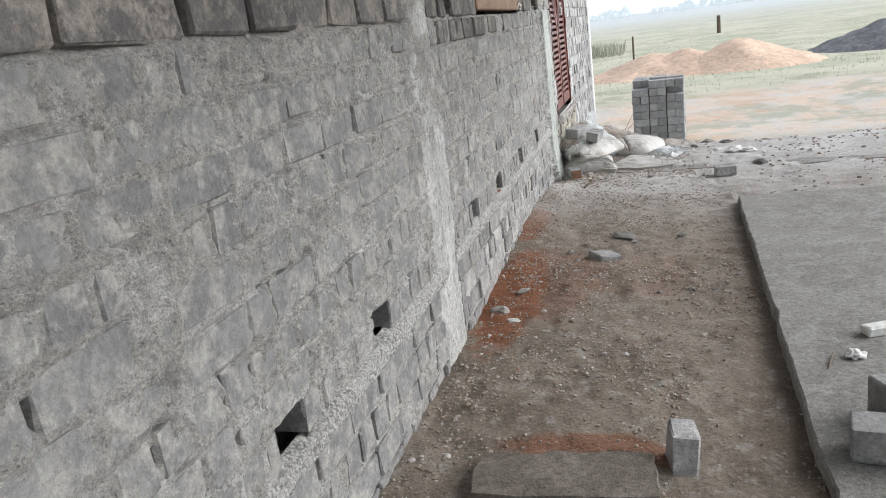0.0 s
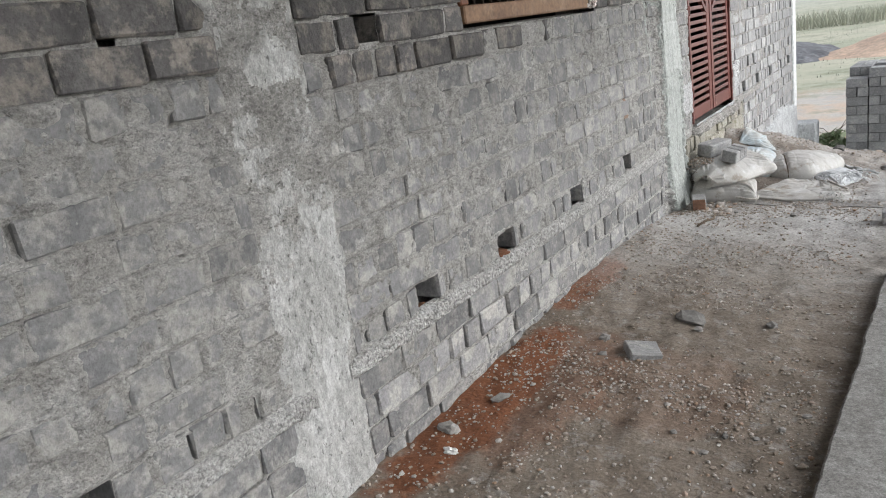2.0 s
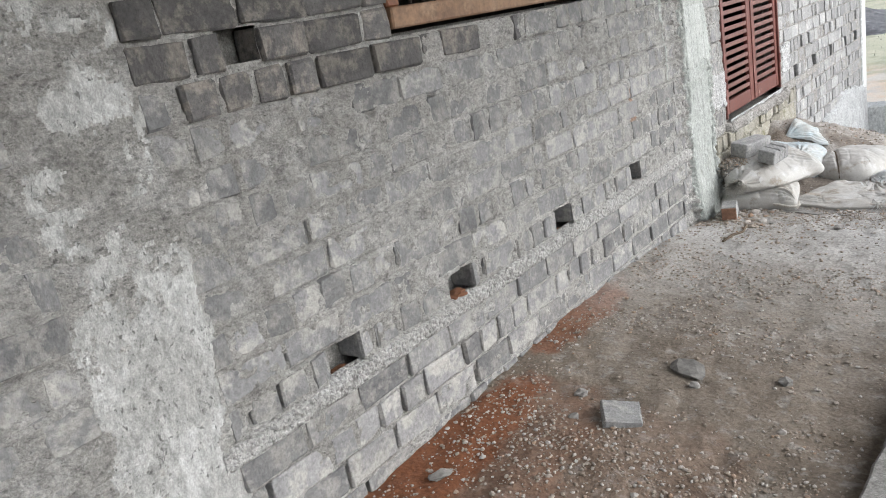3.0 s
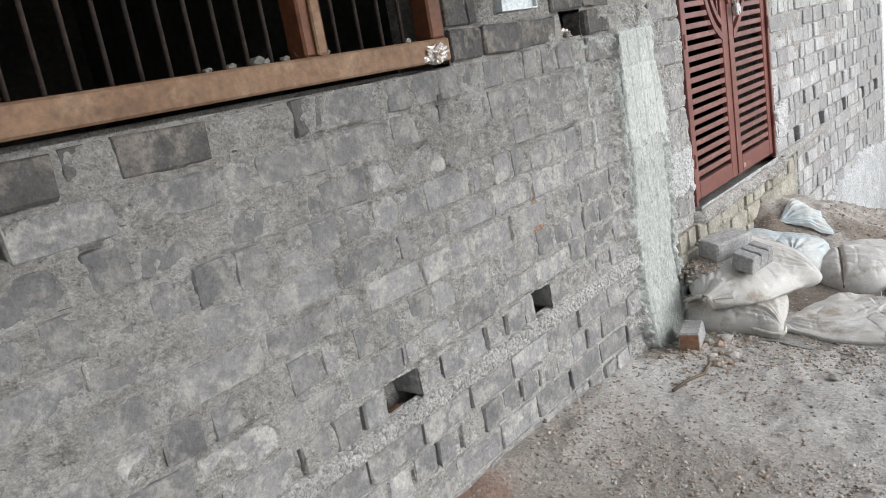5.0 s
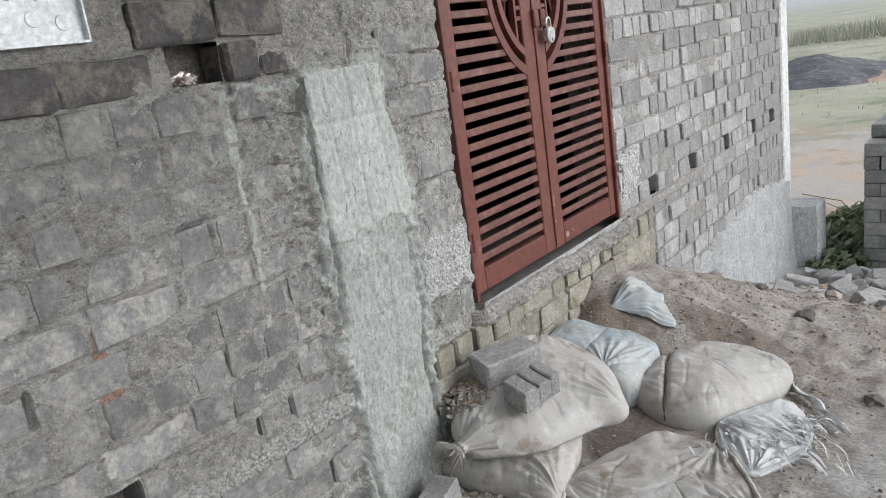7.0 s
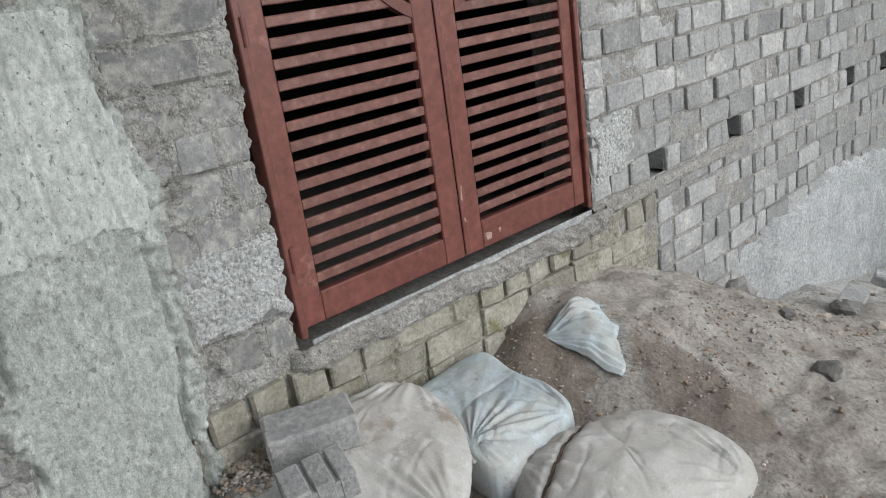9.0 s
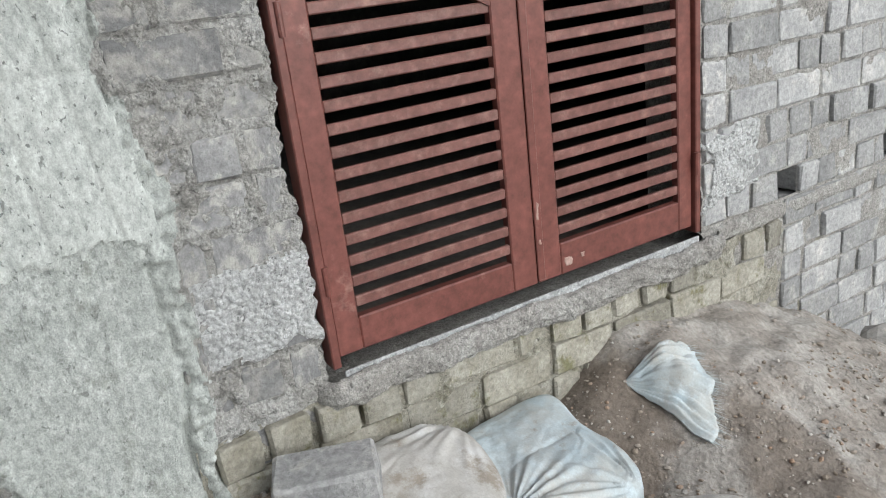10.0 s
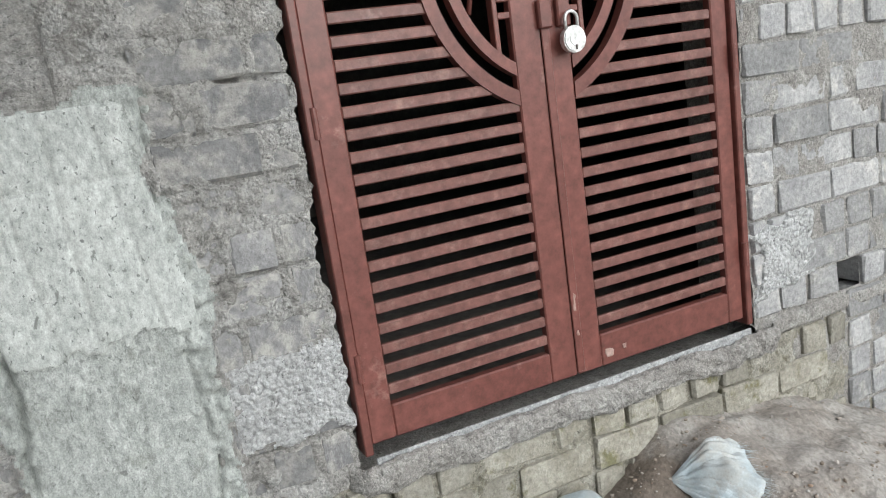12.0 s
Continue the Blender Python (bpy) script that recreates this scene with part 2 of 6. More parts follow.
M_STONE = material("gravel_stone", (0.28, 0.268, 0.252), (0.18, 0.172, 0.162), None, grain=60, patch=12, bump=0.5, vary=0.35, world_space=True)
M_SAND = material("orange_sand", (0.68, 0.51, 0.39), (0.62, 0.45, 0.335), None, grain=8, patch=0.6, bump=0.4, depth=0.03)
M_COAL = material("crushed_stone", (0.17, 0.175, 0.19), (0.10, 0.10, 0.11), (0.28, 0.285, 0.30), grain=10, patch=1.5, bump=1.0, depth=0.05)
M_WHITE = material("white_scrap", (0.80, 0.80, 0.78), (0.7, 0.7, 0.68), None, grain=30, patch=8, rough=0.5)
M_FOIL = material("foil_wrapper", (0.72, 0.68, 0.64), (0.5, 0.4, 0.36), (0.85, 0.85, 0.85), grain=30, patch=25, rough=0.3, metal=0.5)
M_TWIG = material("dry_twig", (0.16, 0.12, 0.085), (0.10, 0.075, 0.05), None)
M_LEAF = material("scrub_leaf", (0.25, 0.32, 0.17), (0.18, 0.23, 0.12), (0.36, 0.37, 0.28), patch=3, rough=0.6, vary=0.3)
M_DRYGRASS = material("dry_grass", (0.47, 0.47, 0.38), (0.38, 0.40, 0.31), None, patch=1.5)
# Haze over the far trees is put into a pale, glowing colour
M_HAZE_GLOW = bpy.data.materials.new("haze_glow_trees")
M_HAZE_GLOW.use_nodes = True
haze = M_HAZE_GLOW.node_tree.nodes["Principled BSDF"]
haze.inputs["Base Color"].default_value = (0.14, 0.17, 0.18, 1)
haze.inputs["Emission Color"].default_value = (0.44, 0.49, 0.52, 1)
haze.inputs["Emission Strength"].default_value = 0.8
# Self-lit colour of the sheet added to brighten the low sky
M_MIST_GLOW = bpy.data.materials.new("mist_glow_sheet")
M_MIST_GLOW.use_nodes = True
mist = M_MIST_GLOW.node_tree.nodes["Principled BSDF"]
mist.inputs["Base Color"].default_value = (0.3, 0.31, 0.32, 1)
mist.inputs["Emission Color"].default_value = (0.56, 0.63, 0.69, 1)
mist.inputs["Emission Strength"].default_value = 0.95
M_RED_STAIN = render_coat("red_earth_stain", ((0.30, 0.20, 0.15), (0.35, 0.245, 0.19), (0.38, 0.29, 0.235), (0.22, 0.14, 0.10)), 0.6)
M_RED_SOIL = material("red_earth", (0.22, 0.095, 0.047), (0.15, 0.065, 0.034), None, grain=60, patch=14, bump=0.9, depth=0.008)
M_CHIP = material("chipped_primer", (0.42, 0.30, 0.26), (0.32, 0.20, 0.17), None, grain=80, patch=30)
M_RED_END = material("reddish_brick", (0.30, 0.17, 0.11), (0.22, 0.12, 0.08), None, patch=12)


def soil_material():
    """Trodden soil: grey-brown near the house, rust-red earth by the wall, pale dirt road, then thin pasture with haze
    painted in far off.
    """
    m = bpy.data.materials.new("soil")
    m.use_nodes = True
    n, l = m.node_tree.nodes, m.node_tree.links
    p = n["Principled BSDF"]
    p.inputs["Roughness"].default_value = 0.95
    pos = n.new("ShaderNodeNewGeometry").outputs["Position"]
    sep = n.new("ShaderNodeSeparateXYZ")
    l.new(pos, sep.inputs[0])

    def tex(scale, detail=6.0, rough=0.65):
        t = n.new("ShaderNodeTexNoise")
        t.inputs["Scale"].default_value, t.inputs["Detail"].default_value, t.inputs["Roughness"].default_value = scale, detail, rough
        l.new(pos, t.inputs["Vector"])
        return t.outputs["Fac"]

    def calc(op, a, b, c=None):
        x = n.new("ShaderNodeMath")
        x.operation = op
        for i, v in enumerate((a, b, c)):
            if v is None:
                continue
            if isinstance(v, (int, float)):
                x.inputs[i].default_value = v
            else:
                l.new(v, x.inputs[i])
        return x.outputs[0]

    def soft(v, a, b):
        r = n.new("ShaderNodeMapRange")
        r.interpolation_type = "SMOOTHSTEP"
        r.inputs["From Min"].default_value, r.inputs["From Max"].default_value = a, b
        l.new(v, r.inputs["Value"])
        return r.outputs[0]

    def mix(fac, a, b, kind="MIX"):
        x = n.new("ShaderNodeMix")
        x.data_type, x.blend_type = "RGBA", kind
        if isinstance(fac, float):
            x.inputs[0].default_value = fac
        else:
            l.new(fac, x.inputs[0])
        for sock, v in ((x.inputs[6], a), (x.inputs[7], b)):
            if isinstance(v, tuple):
                sock.default_value = (*v, 1)
            else:
                l.new(v, sock)
        return x.outputs[2]

    def spot(cx, cy, rx, ry, edge=0.5):
        dx = calc("DIVIDE", calc("SUBTRACT", sep.outputs[0], cx), rx)
        dy = calc("DIVIDE", calc("SUBTRACT", sep.outputs[1], cy), ry)
        d = calc("ADD", calc("MULTIPLY", dx, dx), calc("MULTIPLY", dy, dy))
        d = calc("MULTIPLY_ADD", calc("SUBTRACT", tex(7.0), 0.5), 2.2, d)
        return soft(d, 1.25, edge)

    col = mix(soft(tex(3.0), 0.38, 0.62), (0.172, 0.138, 0.108), (0.232, 0.195, 0.158))
    grit = soft(tex(16.0), 0.52, 0.66)
    col = mix(grit, col, (0.275, 0.252, 0.225))
    red = (0.205, 0.078, 0.034)
    col = mix(spot(-0.72, 3.55, 0.16, 0.75), col, red)
    col = mix(calc("MULTIPLY", spot(-0.52, 3.75, 0.22, 0.6), 0.45), col, red)
    col = mix(calc("MULTIPLY", spot(-0.80, 4.85, 0.12, 0.4), 0.8), col, red)
    col = mix(calc("MULTIPLY", spot(-0.22, 2.15, 0.3, 0.1), 0.7), col, red)
    col = mix(calc("MULTIPLY", spot(-0.1, 3.9, 0.3, 0.35), 0.2), col, red)
    # outdoor ground by distance from the house
    y = sep.outputs[1]
    wob = calc("MULTIPLY_ADD", calc("SUBTRACT", tex(0.35), 0.5), 5.0, y)
    grey = mix(soft(tex(1.6), 0.4, 0.62), (0.41, 0.40, 0.385), (0.53, 0.525, 0.515))
    col = mix(soft(calc("MULTIPLY_ADD", calc("SUBTRACT", tex(2.5), 0.5), 1.5, y), 4.4, 6.8), col, grey)
    dirt = mix(soft(tex(5.0), 0.4, 0.6), (0.295, 0.265, 0.236), (0.39, 0.366, 0.338))
    col = mix(spot(-0.3, 8.4, 0.85, 2.0), col, dirt)
    damp = (0.165, 0.132, 0.105)
    col = mix(calc("MULTIPLY", spot(-0.70, 7.74, 0.26, 0.20), 0.85), col, damp)
    col = mix(calc("MULTIPLY", spot(-0.22, 8.02, 0.26, 0.14), 0.7), col, damp)
    col = mix(calc("MULTIPLY", spot(-0.33, 7.22, 0.16, 0.28), 0.75), col, damp)
    col = mix(calc("MULTIPLY", spot(-0.78, 6.55, 0.10, 0.30), 0.7), col, damp)
    green = mix(soft(tex(0.9, 8.0), 0.42, 0.6), (0.43, 0.415, 0.37), (0.28, 0.30, 0.21))
    col = mix(calc("MULTIPLY", soft(wob, 10.0, 12.0), 0.7), col, green)
    road = mix(soft(tex(1.2), 0.4, 0.6), (0.60, 0.565, 0.52), (0.66, 0.53, 0.42))
    road = mix(calc("MULTIPLY", soft(tex(0.7, 8.0, 0.7), 0.5, 0.6), 0.75), road, (0.36, 0.37, 0.28))
    road = mix(calc("MULTIPLY", soft(tex(2.1, 8.0, 0.7), 0.52, 0.62), 0.6), road, (0.50, 0.49, 0.48))
    col = mix(soft(wob, 12.6, 14.0), col, road)
    col = mix(calc("MULTIPLY", calc("MULTIPLY", soft(tex(0.5, 7.0, 0.7), 0.52, 0.62), soft(wob, 10.5, 12.5)), 0.8), col, (0.56, 0.40, 0.28))
    field = mix(soft(tex(0.22, 9.0, 0.7), 0.42, 0.6), (0.56, 0.545, 0.43), (0.43, 0.445, 0.33))
    field = mix(calc("MULTIPLY", soft(tex(0.8, 9.0, 0.75), 0.52, 0.62), 0.7), field, (0.27, 0.29, 0.20))
    col = mix(soft(wob, 17.5, 19.5), col, field)
    # Distance haze painted in: ground pales to blue-grey beyond 40 m
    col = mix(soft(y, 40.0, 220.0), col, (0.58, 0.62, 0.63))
    fine = tex(70.0, 4.0)
    shade = mix(soft(fine, 0.3, 0.7), (0.66, 0.66, 0.66), (1.2, 1.2, 1.2))
    col = mix(0.8, col, shade, "MULTIPLY")
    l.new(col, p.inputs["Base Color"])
    b = n.new("ShaderNodeBump")
    b.inputs["Strength"].default_value, b.inputs["Distance"].default_value = 0.9, 0.012
    l.new(calc("MULTIPLY_ADD", fine, 0.5, tex(18.0)), b.inputs["Height"])
    l.new(b.outputs[0], p.inputs["Normal"])
    return m


M_SOIL = soil_material()


# ---- helpers of this scene ----
def mesh_object(name, bm, mat, parent=None, label="", smooth=False):
    me = bpy.data.meshes.new(name)
    bm.to_mesh(me)
    bm.free()
    me.materials.append(mat)
    if smooth:
        me.shade_smooth()
    ob = new(name, me)
    ob.parent = parent
    if label:
        ob["label"] = label
    return ob


def part(name, bm, mat, parent, label="", smooth=False):
    return mesh_object(name, bm, mat, parent, label, smooth)


def empty(name, label="", category="", group="", kind="", at=None):
    e = new(name)
    e.empty_display_size = 0.1
    if at is not None:
        e.matrix_world = at
    return tagged(e, label, category, group, kind)


def add_box(bm, x0, x1, y0, y1, z0, z1, bevel=0.0, seg=1):
    m = Matrix.LocRotScale(((x0 + x1) / 2, (y0 + y1) / 2, (z0 + z1) / 2), None, (x1 - x0, y1 - y0, z1 - z0))
    vs = bmesh.ops.create_cube(bm, size=1, matrix=m)["verts"]
    if bevel:
        es = list({e for v in vs for e in v.link_edges})
        bmesh.ops.bevel(bm, geom=es, offset=bevel, segments=seg, affect="EDGES", profile=0.6)
    return vs


def boxed(*a, **k):
    bm = bmesh.new()
    add_box(bm, *a, **k)
    return bm


def tube(points, radius, sides=8, flat=1.0, closed=False):
    """A swept tube along points."""
    bm = bmesh.new()
    pts = [Vector(p) for p in points]
    rings = []
    count = len(pts)
    for i, p in enumerate(pts):
        a, b = pts[(i - 1) % count if closed else max(i - 1, 0)], pts[(i + 1) % count if closed else min(i + 1, count - 1)]
        d = (b - a).normalized()
        side = d.cross(Vector((1, 0, 0)))
        if side.length < 0.05:
            side = d.cross(Vector((0, 1, 0)))
        side.normalize()
        up = side.cross(d)
        rings.append([bm.verts.new(p + radius * (math.cos(2 * math.pi * k / sides) * side + flat * math.sin(2 * math.pi * k / sides) * up)) for k in range(sides)])
    for i in range(count if closed else count - 1):
        r, s = rings[i], rings[(i + 1) % count]
        for k in range(sides):
            bm.faces.new((r[k], r[(k + 1) % sides], s[(k + 1) % sides], s[k]))
    if not closed:
        bm.faces.new(rings[0][::-1])
        bm.faces.new(rings[-1])
    bmesh.ops.recalc_face_normals(bm, faces=bm.faces)
    return bm


_perm = np.random.RandomState(5).rand(64, 64)


def value_noise(u, v):
    """Smooth noise in 0..1 over arrays u, v, with period 64."""
    u, v = np.asarray(u, float), np.asarray(v, float)
    i, j = np.floor(u).astype(int), np.floor(v).astype(int)
    f, g = u - i, v - j
    f, g = f * f * (3 - 2 * f), g * g * (3 - 2 * g)
    a, b = _perm[i % 64, j % 64], _perm[(i + 1) % 64, j % 64]
    c, d = _perm[i % 64, (j + 1) % 64], _perm[(i + 1) % 64, (j + 1) % 64]
    return (a * (1 - f) + b * f) * (1 - g) + (c * (1 - f) + d * f) * g


def fbm(u, v, octaves=4, gain=0.5, shift=0.0):
    """Layered noise round 0, about -0.5 to 0.5."""
    s, w, tot = 0.0, 1.0, 0.0
    for k in range(octaves):
        s = s + w * (value_noise(u * 2 ** k + shift + 17.3 * k, v * 2 ** k + shift * 0.7 + 9.1 * k) - 0.5)
        tot += w
        w *= gain
    return s / tot * 1.4


def sheet(name, co, keep, mat, parent=None, label=""):
    """A grid of points co[i, j] as one mesh; cells are kept where keep[i, j]."""
    ni, nj = co.shape[:2]
    idx = np.arange(ni * nj).reshape(ni, nj)
    q = np.stack([idx[:-1, :-1], idx[1:, :-1], idx[1:, 1:], idx[:-1, 1:]], -1)[keep]
    used = np.unique(q)
    back = np.full(ni * nj, -1)
    back[used] = np.arange(len(used))
    me = bpy.data.meshes.new(name)
    me.from_pydata(co.reshape(-1, 3)[used].tolist(), [], back[q].tolist())
    me.materials.append(mat)
    me.shade_smooth()
    ob = new(name, me)
    ob.parent = parent
    if label:
        ob["label"] = label
    return ob


def brick_mesh(name, lx, ly, lz, mat, seed, rough=0.004, bevel=0.006):
    """One worn brick, centred, with bevelled and uneven edges."""
    rnd = random.Random(seed)
    bm = bmesh.new()
    add_box(bm, -lx / 2, lx / 2, -ly / 2, ly / 2, -lz / 2, lz / 2, bevel=bevel)
    for v in bm.verts:
        v.co += Vector([rnd.uniform(-rough, rough) for _ in range(3)])
    me = bpy.data.meshes.new(name)
    bm.to_mesh(me)
    bm.free()
    me.materials.append(mat)
    return me


def join_meshes(name, items, mat, parent=None, label=""):
    """items: (mesh, matrix) pairs joined into one mesh."""
    vs, fs = [], []
    for me, m in items:
        o = len(vs)
        vs += [tuple(m @ v.co) for v in me.vertices]
        fs += [[o + i for i in p.vertices] for p in me.polygons]
    out = bpy.data.meshes.new(name)
    out.from_pydata(vs, [], fs)
    out.materials.append(mat)
    ob = new(name, out)
    ob.parent = parent
    if label:
        ob["label"] = label
    return ob
# ---- the plan, in metres ----
FACE = -0.84          # outer face of the house wall
BACK = -1.07          # its inner face
PITCH = 0.104         # one brick course
ROW0 = 0.447          # bed of the course with the putlog holes
WIN = (3.97, 5.33, 1.41, 2.60)
DOOR = (7.075, 8.345, 0.49, 2.60)
COL1 = (2.73, 3.04)
COL2 = (6.375, 6.745)
WALL_END = 11.45
STAIN = (5.685, 0.70, 0.94, 0.026)
TOP = 3.0


def rise(y):
    """The courses climb a little along the wall."""
    return 0.010 * (np.asarray(y) - 3.6)


def ground_z(x, y):
    """Height of the soil, over arrays."""
    x, y = np.asarray(x, float), np.asarray(y, float)

    def step(v, a, b):
        t = np.clip((v - a) / (b - a), 0, 1)
        return t * t * (3 - 2 * t)

    z = 0.03 - 0.045 * step(x, -0.5, 0.38) + 0.05 * step(y, 3.4, 4.8) * step(-x, 0.45, 0.9)
    z = z * (1 - step(y, 5.4, 6.6)) + 0.015 * step(y, 5.4, 6.6)
    z = z - 0.62 * step(y, 7.2, 11.2) - 0.27 * step(y, 10.0, 12.0) + 0.27 * step(y, 13.5, 20.0) - 0.35 * step(y, 14.0, 40.0)
    away = step(x, -0.75, -0.42)
    start, full = 7.50 + 0.15 * away, 8.06 + 0.10 * away
    side = np.exp(-(((x + 0.85) / 0.62) ** 2))
    mound = side * step(y, start, full) * (1 - step(y, 8.35, 9.6))
    z = z + 0.345 * mound + 0.07 * np.exp(-(((x + 0.85) / 0.45) ** 2)) * step(y, 7.0, 7.5) * (1 - step(y, 7.5, 8.0))
    z = z + 0.06 * mound * fbm(x * 5.5, y * 4.0, 4, 0.55, shift=17.0)
    heap = np.exp(-(((x + 0.05) / 0.55) ** 2 + ((y - 8.9) / 0.7) ** 2))
    z = z + 0.10 * heap
    near = (1 - step(np.abs(x), 2.5, 6.0)) * (1 - step(y, 10.2, 11.8))
    z = z + near * (0.022 * fbm(x * 2.6, y * 2.6, 4) + 0.018 * fbm(x * 14, y * 14, 3, shift=3.0))
    rough = step(y, 7.3, 8.3) * near
    z = z + rough * (0.05 * fbm(x * 8, y * 8, 5, 0.6, shift=8.0) + 0.02 * np.abs(fbm(x * 19, y * 19, 3, 0.6, shift=2.0)))
    z = z + (1 - near) * 0.15 * fbm(x * 0.2, y * 0.2, 4, shift=5.0)
    return z


# ---- ground ----
def spread(a, b, step_, far, grow=1.12):
    mid = list(np.arange(a, b, step_))
    out, s = [mid[-1]], step_
    while out[-1] < far:
        s *= grow
        out.append(out[-1] + s)
    low, s = [a], step_
    while low[-1] > -far:
        s *= grow
        low.append(low[-1] - s)
    return np.array(low[:0:-1] + mid + out[1:])


gx, gy = spread(-0.95, 0.95, 0.016, 700), spread(1.2, 11.4, 0.024, 900)
GX, GY = np.meshgrid(gx, gy, indexing="ij")
co = np.stack([GX, GY, ground_z(GX, GY)], -1)
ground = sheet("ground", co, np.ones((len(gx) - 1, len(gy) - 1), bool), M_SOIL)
tagged(ground, "trodden grey-brown soil with rust-red earth, gravel and pasture beyond", "ground", kind="structure")

# concrete apron
bm = bmesh.new()
ys = np.linspace(-3.0, 5.35, 420)
edge = [0.402 + 0.031 * (v - 1.98) + 0.022 * float(fbm(v * 4, 0.3, 5, 0.6)) + 0.010 * float(fbm(v * 17, 5.3, 3)) for v in ys]
loops = [[bm.verts.new((e, v, -0.12)), bm.verts.new((e, v, 0.035)), bm.verts.new((e + 0.008, v, 0.043)), bm.verts.new((4.6, v, 0.045))] for e, v in zip(edge, ys)]
for a, b in zip(loops, loops[1:]):
    for k in range(3):
        bm.faces.new((a[k], b[k], b[k + 1], a[k + 1]))
low = bm.verts.new((4.6, ys[-1], -0.12))
bm.faces.new((loops[-1][0], low, loops[-1][3], loops[-1][2], loops[-1][1]))
bmesh.ops.recalc_face_normals(bm, faces=bm.faces)
apron = mesh_object("pavement_apron", bm, M_SLAB)
tagged(apron, "grey concrete floor slab with a ragged crumbling edge", "pavement", kind="structure")

# threshold strip of old concrete across the way out
bm = bmesh.new()
xs = np.linspace(-0.45, 4.6, 120)
rows = []
for x in xs:
    c = 6.72 - 0.26 * (x + 0.45) / 2.0
    w = 0.09 * float(fbm(x * 3, 4.0, 4))
    h = 0.012 * float(fbm(x * 5, 7.0, 3))
    rows.append([bm.verts.new((x, c - 0.10 + w, -0.05)), bm.verts.new((x, c - 0.09 + w, 0.016 + h)), bm.verts.new((x, c + 0.12 - w, 0.018 + h)), bm.verts.new((x, c + 0.14 - w, -0.09))])
for a, b in zip(rows, rows[1:]):
    for k in range(3):
        bm.faces.new((a[k], b[k], b[k + 1], a[k + 1]))
bmesh.ops.recalc_face_normals(bm, faces=bm.faces)
tagged(mesh_object("pavement_edge", bm, M_SLAB), "low worn concrete strip at the edge of the floor", "pavement", kind="structure")

# ---- house: wall core with openings, closed behind ----
CORE = FACE - 0.115
bm = bmesh.new()
add_box(bm, BACK, CORE, -3.2, WIN[0] - 0.005, -1.2, TOP)
add_box(bm, BACK, CORE, WIN[0] - 0.005, WIN[1] + 0.005, -1.2, WIN[2] - 0.01)
add_box(bm, BACK, CORE, WIN[0] - 0.005, WIN[1] + 0.005, WIN[3], TOP)
add_box(bm, BACK, CORE, WIN[1] + 0.005, DOOR[0] - 0.02, -1.2, TOP)
add_box(bm, BACK, CORE, DOOR[0] - 0.02, DOOR[1] + 0.01, -1.2, DOOR[2] - 0.07)
add_box(bm, BACK, CORE, DOOR[0] - 0.02, DOOR[1] + 0.01, DOOR[3] + 0.02, TOP)
add_box(bm, BACK, CORE, DOOR[1] + 0.01, WALL_END + 0.2, -1.2, TOP)
wall_core = mesh_object("wall_core", bm, M_MORTAR_CLEAN)
tagged(wall_core, "inner layer of the unplastered cement brick house wall", "wall", kind="structure")

# Room box added to keep the openings dark, its surfaces coloured as shade
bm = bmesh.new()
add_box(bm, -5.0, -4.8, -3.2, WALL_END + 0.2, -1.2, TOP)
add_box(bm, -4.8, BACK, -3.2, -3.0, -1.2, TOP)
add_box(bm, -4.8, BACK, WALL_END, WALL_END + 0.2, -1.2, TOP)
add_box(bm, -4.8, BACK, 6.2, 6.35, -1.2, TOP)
tagged(mesh_object("wall_inner", bm, M_INNER_SHADE), "inner walls painted dark for the shade of the unlit rooms", "wall", kind="structure")
tagged(mesh_object("floor_inner", boxed(-4.8, BACK, -3.0, WALL_END, 0.38, 0.46), M_INNER_SHADE), "room floor behind the door, painted dark for shade", "floor", kind="structure")
# Slabs out of view; the outer one is added to shade the upper wall
bm = bmesh.new()
add_box(bm, -5.0, BACK, -3.2, WALL_END + 0.2, TOP, TOP + 0.15)
add_box(bm, FACE + 0.03, 2.2, -3.2, 7.1, 2.72, 2.86)
tagged(mesh_object("ceiling", bm, M_CEIL), "unseen grey concrete roof slab, added to shade the wall and floor", "ceiling", kind="structure")

# ---- courses of bricks ----
def meshes_for(mat, tag):
    s = [brick_mesh(tag + "_stretcher", 0.11, 0.222, PITCH - 0.012, mat, 10 + k) for k in range(5)]
    h = [brick_mesh(tag + "_header", 0.11, 0.102, PITCH - 0.012, mat, 40 + k) for k in range(5)]
    return s, h


def lay(y0, y1, ranges_skipped, header, rnd, gap=0.012):
    """Spans of the bricks of one course between y0 and y1; bricks are cut to fit beside gaps."""
    free, at = [], y0
    for q0, q1 in sorted(ranges_skipped):
        if q0 > at and q0 < y1:
            free.append((at, q0))
        at = max(at, q1)
    if at < y1:
        free.append((at, y1))
    out = []
    for s, e in free:
        y = s
        first = rnd.choice((0.102, 0.162, 0.222)) if not header else rnd.choice((0.06, 0.102))
        while e - y > 0.045:
            is_head = header if rnd.random() > 0.12 else not header
            w = first or (0.102 if is_head else 0.222)
            first = None
            if e - (y + w) < 0.045:
                w = min(e - y, 0.24)
            w = min(w, e - y)
            out.append((y, y + w, w < 0.14))
            y += w + gap + rnd.uniform(-0.004, 0.006)
    return out


